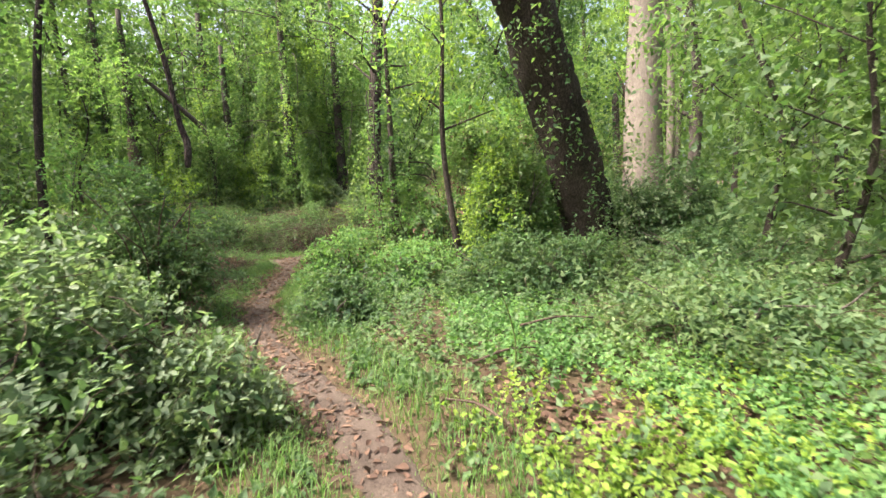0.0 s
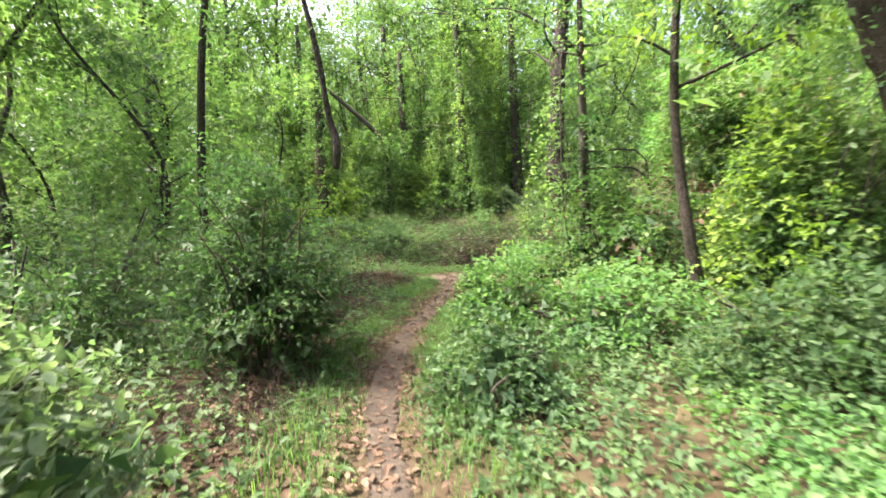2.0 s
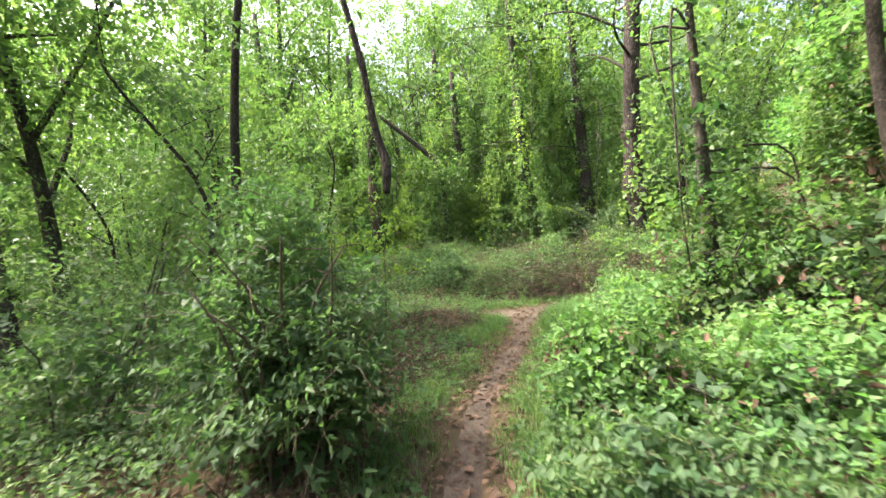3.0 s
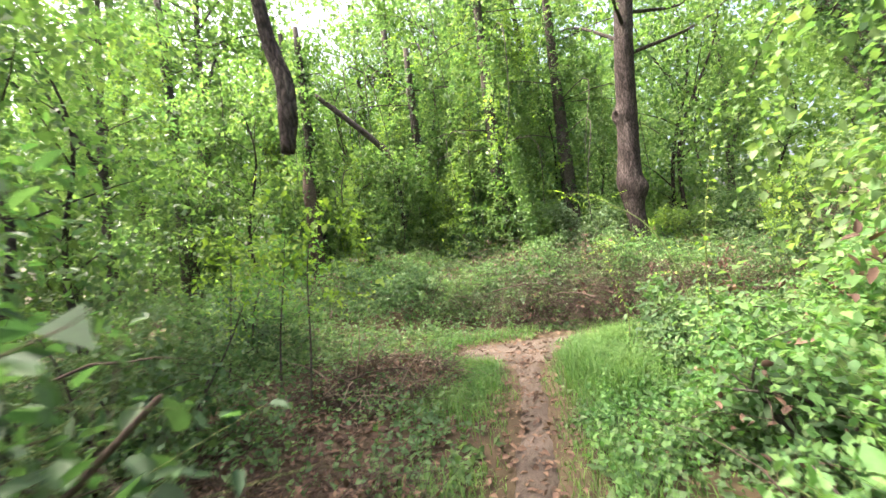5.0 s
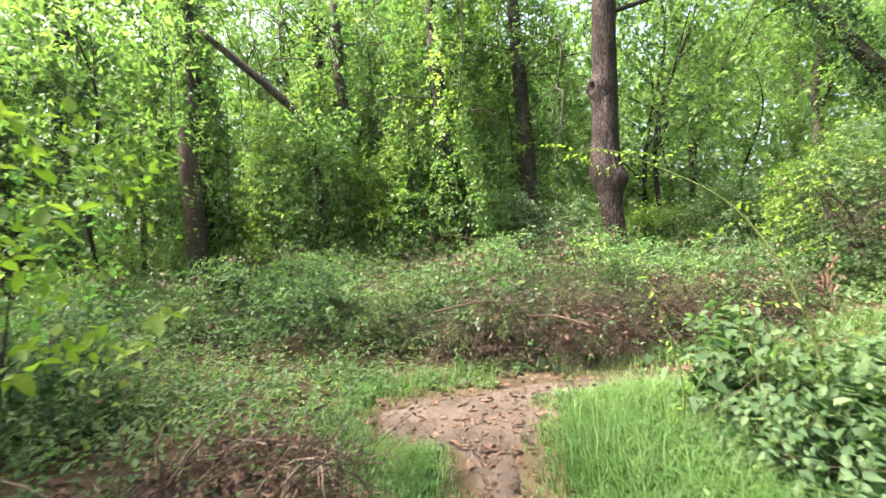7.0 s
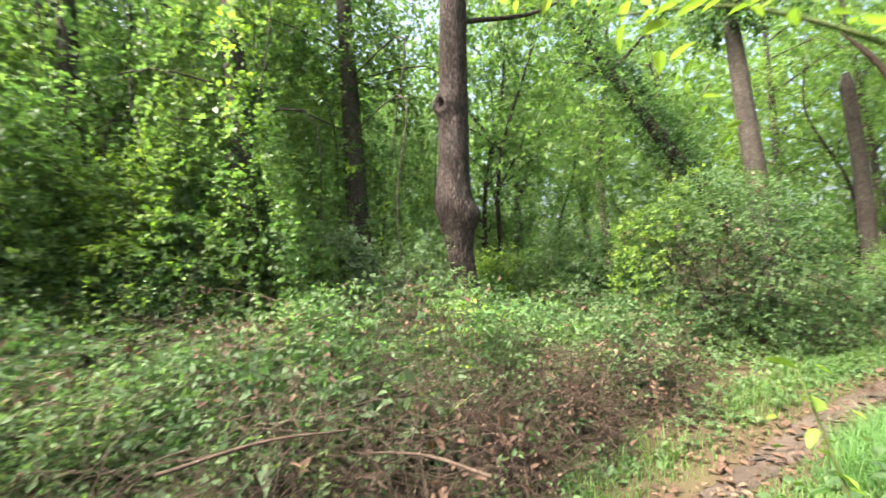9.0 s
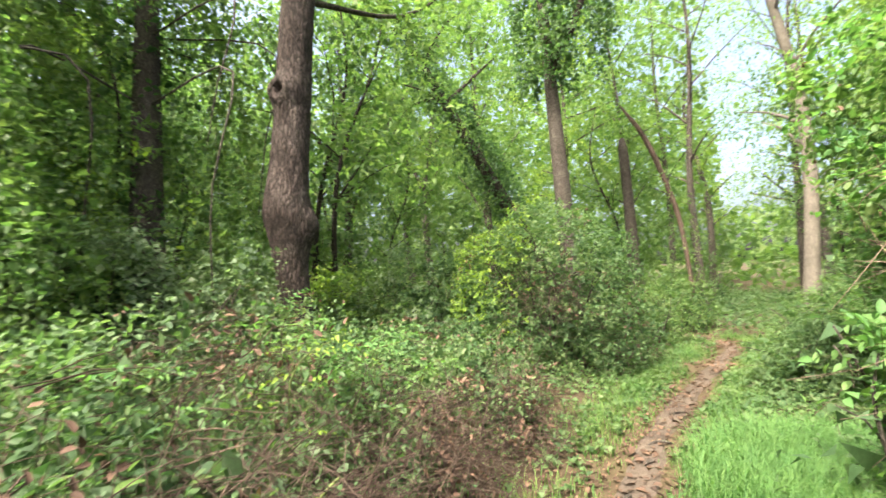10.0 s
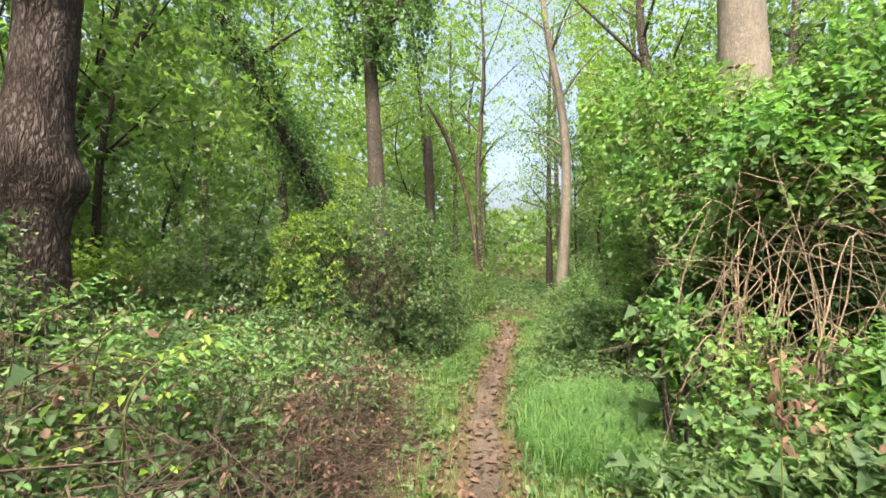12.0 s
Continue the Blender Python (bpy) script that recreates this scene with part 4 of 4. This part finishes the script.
heap("broad_leaved_herb", (-1.1, 10.75), (0.55, 0.5, 0.85), "clump of broad pointed green leaves", "herb", M_HERB, 602, 260, 7, 0.09, 0.5, 2, 0.15, 0.2, 0.32, 8, M_STEM, withered=25)
heap("spreading_shrub", (-0.05, 11.62), (0.55, 0.45, 1.5), "shrub with bright broad leaves in flat sprays", "shrub", M_BRIGHT, 603, 130, 7, 0.11, 0.55, 2, 0.2, 0.25, 0.45, 8, M_BARK, low=0.62)
heap("spreading_shrub", (-0.55, 10.6), (0.6, 0.5, 1.05), "shrub with bright broad leaves in flat sprays", "shrub", M_BRIGHT, 604, 240, 7, 0.095, 0.6, 2, 0.2, 0.25, 0.45, 8, M_BARK, low=0.3)
heap("broad_leaved_herb", (-2.3, 10.75), (0.4, 0.4, 0.95), "upright clump of large fresh green leaves", "herb", M_HERB, 605, 170, 7, 0.1, 0.6, 2, 0.15, 0.3, 0.35, 6, M_STEM)
heap("broad_leaved_herb", (-3.6, 13.0), (0.7, 0.35, 0.95), "broad pale bramble leaves over dead stems", "herb", M_PALE, 606, 55, 5, 0.12, 0.8, 2, 0.15, 0.2, 0.3, 5, M_STEM)
ob = thing("dead_leaf_cluster", (-1.66, 11.2, float(ground_z(-1.66, 11.2))), "hanging bunch of large withered brown leaves", "leaves")
part("stalk", tube(bend([(0.1, 0, -0.02), (0.05, 0.0, 0.7), (0, 0, 1.2)], 8), np.linspace(0.004, 0.003, 8), 5), M_STEM, ob)
for i in range(16):
    P = np.array([[rng.normal(0, 0.03), rng.normal(0, 0.03), rng.uniform(0.9, 1.15)]])
    size = rng.uniform(0.045, 0.085)
    part("dead_leaf", leaf_blades(P, np.array([[rng.normal(0, 0.35), rng.normal(0, 0.35), -1.0]]), rng.normal(0, 1, (1, 3)), size, size * 0.45, 2, 0.3, 0.2), M_LITTER, ob)


def shoot(name, at, line, label, count, L, mat, seed, pinnate=False):
    """A long shoot with leaves set along it; pinnate: with feathered side leaves."""
    rng = np.random.default_rng(seed)
    ob = thing(name, (*at, float(ground_z(*at)) - 0.02), label, "shoot")
    ln = bend(line, 40)
    part("stem", tube(ln, np.linspace(0.009, 0.002, 40), 5), M_STEM, ob)
    t = np.linspace(0.25, 1, count)
    c = ln[(t * 39).astype(int)]
    a = np.where(np.arange(count) % 2, 0.0, np.pi) + rng.normal(0, 0.6, count)
    d = np.stack([np.cos(a), np.sin(a), rng.normal(0.1, 0.3, count)], 1)
    part("foliage", sprays(rng, c, d, 0.28 if pinnate else 0.06, 11 if pinnate else 2, L, 0.5, 1, 0.25, 0.0015, 1.0)[0], mat, ob)
    return ob


shoot("tall_shoot", (-2.05, 9.55), [(0, 0, 0), (0.0, 0, 0.8), (0.05, -0.02, 1.5), (0.18, -0.05, 2.3)], "tall upright yellow-green shoot above the bushes", 34, 0.06, M_YELLOW, 701)
shoot("tall_shoot", (-2.75, 10.6), [(0, 0, 0), (0.05, 0, 0.5), (-0.05, 0.05, 1.0), (-0.12, 0.1, 1.35)], "thin yellow-green shoot at the trail's edge", 24, 0.05, M_YELLOW, 702)
shoot("feathery_shoot", (-2.05, 10.35), [(0, 0, 0), (-0.1, 0.02, 0.9), (-0.35, 0.06, 1.5), (-0.75, 0.12, 1.82), (-1.0, 0.17, 1.95), (-1.2, 0.2, 1.96)], "arching shoot with feathered yellow-green leaves", 12, 0.04, M_YELLOW, 703, True)
shoot("feathery_shoot", (-0.1, 2.9), [(0.6, 0.3, 0), (0.6, 0.3, 0.4), (0.5, 0.2, 0.75), (0.4, 0.1, 0.9)], "low feathery green plant beside the trail", 10, 0.03, M_BRIGHT, 704, True)
shoot("feathery_shoot", (-3.2, 13.35), [(0, 0, 0), (0, 0, 0.8), (0.05, -0.03, 1.15), (0.35, -0.1, 1.32)], "feathered yellow-green shoot rising from brambles", 9, 0.05, M_YELLOW, 705, True)
shoot("feathery_shoot", (-2.75, 13.7), [(0, 0, 0), (0, 0, 0.75), (0.1, -0.05, 1.1), (0.4, -0.15, 1.2)], "feathered green shoot rising from brambles", 9, 0.05, M_BRIGHT, 706, True)
shoot("feathery_shoot", (-3.75, 13.3), [(0, 0, 0), (0, 0, 0.8), (-0.05, -0.1, 1.15), (-0.2, -0.3, 1.3)], "feathered green shoot rising from brambles", 8, 0.05, M_BRIGHT, 707, True)
for i, (x, y, h) in enumerate(((-3.05, 14.1, 1.3), (-2.65, 13.95, 1.2), (-3.25, 14.25, 1.35), (-2.35, 14.3, 1.1), (-2.9, 13.75, 1.2), (-2.1, 14.0, 0.95))):
    shoot("feathery_shoot", (x, y), [(0, 0, 0), (0.02, 0, h * 0.6), (0.06, -0.05, h * 0.9), (0.2, -0.15, h)], "feathery green seedling rising from brambles", 12, 0.055, M_BRIGHT, 730 + i, True)
for i, (x, y, h) in enumerate(((-5.7, 8.9, 2.2), (-6.6, 9.4, 2.0), (-7.0, 9.0, 1.9), (-5.6, 6.4, 2.4))):
    tree("leafy_sapling", (x, y), h, 0.013, "thin-stemmed sapling with broad light green leaves", 720 + i, (0.25, 0.1), 0.45, 0.45, 8, 9, 6, L=0.08, leaf=M_BRIGHT if i % 2 else M_YELLOW, bark=M_BARK, wide=0.65,
         group="saplings beside the trail", length=0.3, fine=1)

# roots and sticks
for i, (x, y, a, l) in enumerate(((-0.35, 13.2, 0.3, 0.3), (0.1, 13.4, -0.2, 0.35), (-1.0, 12.95, 0.5, 0.3), (1.0, 13.75, 0.1, 0.3), (-3.1, 7.3, 0.2, 0.22), (-1.3, 3.6, 0.4, 0.25))):
    d = np.array([np.cos(a), np.sin(a), 0]) * l / 2
    z = float(ground_z(x, y))
    ob = tagged(new("root", tube(bend([-d - np.array([0, 0, 0.02]), -d * 0.3 + np.array([0, 0.02, 0.035]), d * 0.4 + np.array([0, -0.02, 0.035]), d - np.array([0, 0, 0.02])], 12), np.full(12, 0.014), 8, 0.2, i).mesh("root", M_BARK, True)),
                "thin bare root crossing the trail", "root", "roots across the trail")
    ob.matrix_basis = pose(x, y, z)
for i, (x, y, z, a, l) in enumerate(((-4.3, 12.3, 0.75, 0.2, 0.9), (-3.5, 12.35, 0.55, 2.6, 0.8), (-5.1, 9.3, 0.3, 0.6, 0.7), (-5.6, 9.8, 0.3, 2.0, 0.8), (-6.7, 10.6, 0.75, 2.2, 0.7), (0.45, 3.4, 0.18, 0.4, 0.6), (0.15, 2.6, 0.14, 2.4, 0.5), (1.0, 3.9, 0.3, 0.1, 0.7))):
    d = np.array([np.cos(a), np.sin(a), 0.08]) * l / 2
    ob = tagged(new("stick", tube(bend([-d, np.array([0.02, 0, 0.03]), d + np.array([0, 0, -0.03])], 10), np.linspace(0.012, 0.006, 10), 6, 0.15, i).mesh("stick", M_TWIG, True)), "bare pale-brown dead stick", "stick", "dead sticks")
    ob.matrix_basis = pose(x, y, z + float(ground_z(x, y)) * 0.5)


# ---- the wood around ----
def clear_of(x, y, gap):
    """Whether a tree may stand there: off the trail, the open ground along it, and the gap of sky down the trail."""
    a = math.degrees(math.atan2(x + 4, y - 11.5))
    return trail_gap(x, y) > gap and not (-9 < x < 5.5 and -2 < y < 18.5) and not (60 < a < 80 and x > 3)


kinds = []
for s in range(4):
    kinds.append(tree("woodland_tree", (0, -60 - 8 * s), 12 + s, 0.15 + 0.03 * s, "woodland tree with a leafy crown", 100 + s, (0.6 * (s - 1.5), 0.4), 0.25, 3.0, 15, 80, 8, L=0.19, length=0.85, bark=M_BARK, wobble=0.022, ivy=320, boughs=4))
for s in range(4):
    kinds.append(tree("understory_tree", (12, -60 - 8 * s), 5.0 + s * 0.9, 0.055, "slim understory tree leafy almost to the ground", 110 + s, (0.5, 0.3 * (s - 1)), 0.10, 1.9, 12, 56, 8, L=0.145, length=0.7,
                      leaf=M_CROWN if s % 2 else M_HERB, bark=M_BARK_DARK, wobble=0.035, ivy=60))
rng = np.random.default_rng(200)
put = []
for kind, count, lo, hi, apart in ((0, 40, 9.5, 36, 2.4), (4, 70, 8, 30, 1.4)):
    made = 0
    for _ in range(4000):
        if made >= count:
            break
        a, d = rng.uniform(0, 2 * np.pi), lo + (hi - lo) * rng.random() ** 0.8
        x, y = -2 + d * np.cos(a), 10 + d * np.sin(a)
        hidden = y < -1 or (x > 6 and y < 7)
        if (not hidden or rng.random() < 0.25) and clear_of(x, y, 3.0) and all(math.hypot(x - p, y - q) > apart for p, q in put):
            put.append((x, y))
            c = copy_thing(kinds[kind + made % 4], pose(x, y, float(ground_z(x, y)) - 0.05, 0, 0, rng.uniform(0, 360)))
            c.scale = (rng.uniform(0.85, 1.2),) * 3
            made += 1
for i, (x, y, sz) in enumerate(((4.6, 5.2, 1.0), (5.6, 7.6, 1.2), (6.8, 3.6, 1.0), (-8.6, 7.4, 1.0), (-10.6, 9.4, 1.2), (-10.6, 3.2, 1.1),
                                (-8.8, 18.2, 1.2), (-1.2, 18.9, 1.1), (-6.9, 18.9, 1.2), (8.9, 20.2, 1.2), (11.4, 15.2, 0.9))):
    c = copy_thing(kinds[4 + i % 4], pose(x, y, float(ground_z(x, y)) - 0.05, 0, 0, 47 * i))
    c.scale = (sz,) * 3
for i, (x, y) in enumerate(((-10, 20.5), (-12.5, 22), (-8.2, 22.8), (-5.5, 23.5), (0.5, 23.5))):
    copy_thing(kinds[i % 4], pose(x, y, float(ground_z(x, y)) - 0.05, 0, 0, 71 * i))
# Tree added west of the trail to shade the ground on its left.
copy_thing(kinds[1], pose(-10.4, 5.6, float(ground_z(-10.4, 5.6)) - 0.05, 0, 0, 133))
for s, kd in enumerate(kinds):
    kd.matrix_basis = pose(-22 + 6.1 * s, -13 - 2.0 * (s % 3), float(ground_z(-22 + 6.1 * s, -13 - 2.0 * (s % 3))) - 0.05)

rng = np.random.default_rng(300)
n = 330000
a = rng.uniform(0, 2 * np.pi, n)
d = 20 + 40 * rng.random(n) ** 0.9
x, y = -2 + d * np.cos(a), 10 + d * np.sin(a)
z = 23 * rng.random(n) ** 0.85
deg = np.degrees(np.arctan2(x + 4, y - 11.5))
clump = 0.5 * wave(x + 0.7 * z, y, 2.2, 2) + 0.5 * wave(x, y + 1.3 * z, 3.1, 8)
top = 12 + 12 * wave(x, y, 6.0, 2)
top = np.where((deg > 65) & (deg < 77), 1.0 + 0.12 * d, top)
ok = (z < top) & (clump > 0.32) & (trail_gap(x, y) > 1.3) & ((y > -2) | (rng.random(n) < 0.2))
x, y, z, d = x[ok], y[ok], z[ok], d[ok]
n = len(x)
size = 0.16 + 0.011 * d * rng.uniform(0.7, 1.4, n)
belt = leaf_blades(np.stack([x, y, z + ground_z(x, y)], 1), rng.normal(0, 1, (n, 3)), rng.normal(0, 0.6, (n, 3)) + np.array([0, 0, 1]), size, size * 0.7, -1)
tagged(new("far_woods", belt.mesh("far_woods", M_CROWN)), "distant wall of woodland foliage", "woods", kind="stuff")


# ---- undergrowth ----
def scatter(rng, n, box, keep):
    """Random places in a box of the plan, thinned by keep(x, y), a chance."""
    x, y = rng.uniform(box[0], box[2], n), rng.uniform(box[1], box[3], n)
    ok = rng.random(n) < keep(x, y)
    x, y = x[ok], y[ok]
    return np.stack([x, y, ground_z(x, y)], 1)


def herbs(name, label, rng, P, height, mat, k, L, wide, detail, stems=0.002):
    n = len(P)
    D = unit(np.stack([rng.normal(0, 0.45, n), rng.normal(0, 0.45, n), np.ones(n)], 1))
    leaves, twig = sprays(rng, P, D, height, k, L, wide, detail, 0.15, stems, 0.15, 0.25)
    ob = new(name, leaves.mesh(name, mat))
    tagged(ob, label, "undergrowth", kind="stuff")
    if twig.n:
        part("stalks", twig, M_STEM, ob)
    return ob


def bare(x, y):
    """Where brown litter shows instead of green."""
    patch = lambda cx, cy, rx, ry: np.exp(-((x - cx) / rx) ** 2 - ((y - cy) / ry) ** 2)
    return np.clip(patch(-5.4, 8.6, 1.5, 2.0) + 1.2 * patch(-3.0, 4.4, 1.3, 1.0) + patch(0.75, 2.6, 1.0, 0.5) + patch(-4.2, 6.6, 0.8, 0.8) + 0.7 * patch(-2.4, 14.2, 0.8, 0.6), 0, 1)


rng = np.random.default_rng(400)
NEAR = (-9, -2, 6, 19)
edge = lambda x, y, a, b: step(a, b, trail_gap(x, y) + 0.18 * (wave(x, y, 0.5, 7) - 0.5))
P = scatter(rng, 50000, NEAR, lambda x, y: edge(x, y, 0.2, 0.45) * np.exp(-np.maximum(trail_gap(x, y) - 3.0, 0) / 1.6) * (0.35 + 0.65 * step(0.3, 0.6, wave(x, y, 1.1, 2))) * (1 - 0.65 * bare(x, y)) * np.where((y < 7) & (x > -2.3) & (x < 2.2) & (wave(x, y, 1.3, 5) > 0.42), 0.35, 1.0))
herbs("leafy_undergrowth", "dense knee-high leafy undergrowth beside the trail", rng, P, (0.1 + 0.32 * step(0.3, 1.6, trail_gap(P[:, 0], P[:, 1]))) * rng.uniform(0.5, 1.3, len(P)), M_HERB, 6, 0.082, 0.6, 0, 0)
P = scatter(rng, 19000, (-3, 0, 3, 11), lambda x, y: edge(x, y, 0.3, 0.7) * step(0.42, 0.6, wave(x, y, 1.3, 5)) * (x > np.interp(y, TRAIL[:, 1][:12], TRAIL[:, 0][:12])) * np.exp(-np.maximum(trail_gap(x, y) - 2, 0)) * (1 - 0.6 * bare(x, y)))
herbs("bright_groundcover", "patches of fresh bright green groundcover", rng, P, rng.uniform(0.12, 0.34, len(P)), M_BRIGHT, 8, 0.06, 0.75, 0, 0)
# A patch of sun put into colour: this cover takes the yellow-green leaves.
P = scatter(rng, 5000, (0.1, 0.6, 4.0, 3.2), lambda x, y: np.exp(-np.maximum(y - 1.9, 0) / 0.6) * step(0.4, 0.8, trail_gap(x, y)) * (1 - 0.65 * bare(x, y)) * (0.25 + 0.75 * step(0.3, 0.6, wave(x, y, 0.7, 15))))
herbs("sun_tinted_groundcover", "groundcover coloured yellow-green for a sunlit patch", rng, P, rng.uniform(0.15, 0.4, len(P)), M_YELLOW, 7, 0.055, 0.7, 0, 0)
P = scatter(rng, 42000, (-18, -5, 20, 30), lambda x, y: np.where((x > 5) | (y > 17), step(0.4, 1.0, trail_gap(x, y)), step(2.6, 4.5, trail_gap(x, y))))
herbs("woodland_floor_plants", "low green plants covering the woodland floor", rng, P, rng.uniform(0.25, 0.9, len(P)), M_HERB, 6, 0.14, 0.6, -1, 0)


def grass(name, label, rng, P, height, mat=None):
    """Bent grass blades."""
    n = len(P)
    a = rng.uniform(0, 6.28, n)
    o = np.stack([np.cos(a), np.sin(a), 0 * a], 1)
    s = np.stack([-np.sin(a), np.cos(a), 0 * a], 1)
    h = (height * rng.uniform(0.5, 1.3, n))[:, None]
    wd = rng.uniform(0.002, 0.0045, n)[:, None]
    b = rng.uniform(0.3, 1.0, n)[:, None]
    up = np.array([0, 0, 1.0])
    v = np.stack([P - s * wd, P + s * wd, P + up * h * 0.6 + o * b * h * 0.3 + s * wd * 0.8, P + up * h * 0.6 + o * b * h * 0.3 - s * wd * 0.8, P + up * h * (1 - 0.4 * b) + o * b * h], 1)
    r = np.arange(n)[:, None] * 5
    g = Geo().add(v, r + np.array((0, 1, 2, 3)))
    g.f[3].append(r + np.array((3, 2, 4)))
    return tagged(new(name, g.mesh(name, mat or M_GRASS)), label, "grass", kind="stuff")


P = scatter(rng, 230000, (-5.5, 0, 7, 16.5), lambda x, y: edge(x, y, 0.1, 0.24) * (1 - step(0.45, 1.0, trail_gap(x, y))) * step(0.12, 0.4, wave(x, y, 0.9, 11)))
grass("verge_grass", "soft bright grass along the edges of the trail", rng, P, 0.05 + 0.14 * step(0.15, 0.55, trail_gap(P[:, 0], P[:, 1])))
P = scatter(rng, 52000, (-0.9, 11.4, 1.7, 13.2), lambda x, y: np.exp(-(((x - 0.35) / 0.95) ** 2 + ((y - 12.2) / 0.68) ** 2) ** 2) * edge(x, y, 0.2, 0.4))
grass("grass_tussock", "thick tussock of bright fine grass beside the trail", rng, P, 0.29, M_BRIGHT)
P = scatter(rng, 28000, (-3.6, 9.0, -1.9, 11.8), lambda x, y: np.exp(-(((x + 2.8) / 0.5) ** 2 + ((y - 10.4) / 0.9) ** 2) ** 2) * edge(x, y, 0.25, 0.45))
grass("grass_tussock", "tall soft green grass inside the trail's bend", rng, P, 0.34)
P = scatter(rng, 12000, (-5.2, 8.4, -3.7, 11.2), lambda x, y: np.exp(-(((x + 4.35) / 0.4) ** 2 + ((y - 9.9) / 0.9) ** 2) ** 2) * edge(x, y, 0.25, 0.45))
grass("grass_tussock", "soft green grass at the trail's edge", rng, P, 0.2)

P = scatter(rng, 100000, (-8, -2, 9, 18), lambda x, y: 0.03 + 1.0 * np.exp(-(trail_gap(x, y) / 0.26) ** 2) * (0.45 + wave(x, y, 0.7, 23)) + 0.4 * step(0.55, 0.7, wave(x, y, 1.0, 21)) * np.exp(-trail_gap(x, y) / 2) + 0.9 * bare(x, y))
P = np.concatenate([P, scatter(rng, 90000, (-8, 0, 3, 16), lambda x, y: bare(x, y) * step(0.2, 0.5, trail_gap(x, y)))])
n = len(P)
D = np.stack([rng.normal(0, 1, n), rng.normal(0, 1, n), rng.normal(0, 0.2, n)], 1)
size = rng.uniform(0.02, 0.075, n) * np.where(rng.random(n) < 0.12, 1.5, 1.0)
P[:, 2] += np.where(trail_gap(P[:, 0], P[:, 1]) < 0.34, 0.036, 0.022)
lit = leaf_blades(P, D, np.array([0, 0, 1.0]) + rng.normal(0, 0.3, (n, 3)), size, size * rng.uniform(0.35, 0.75, n), 1, 0.05, 0.14)
tagged(new("leaf_litter", lit.mesh("leaf_litter", M_LITTER)), "curled brown dead leaves on the ground", "leaf litter", kind="stuff")
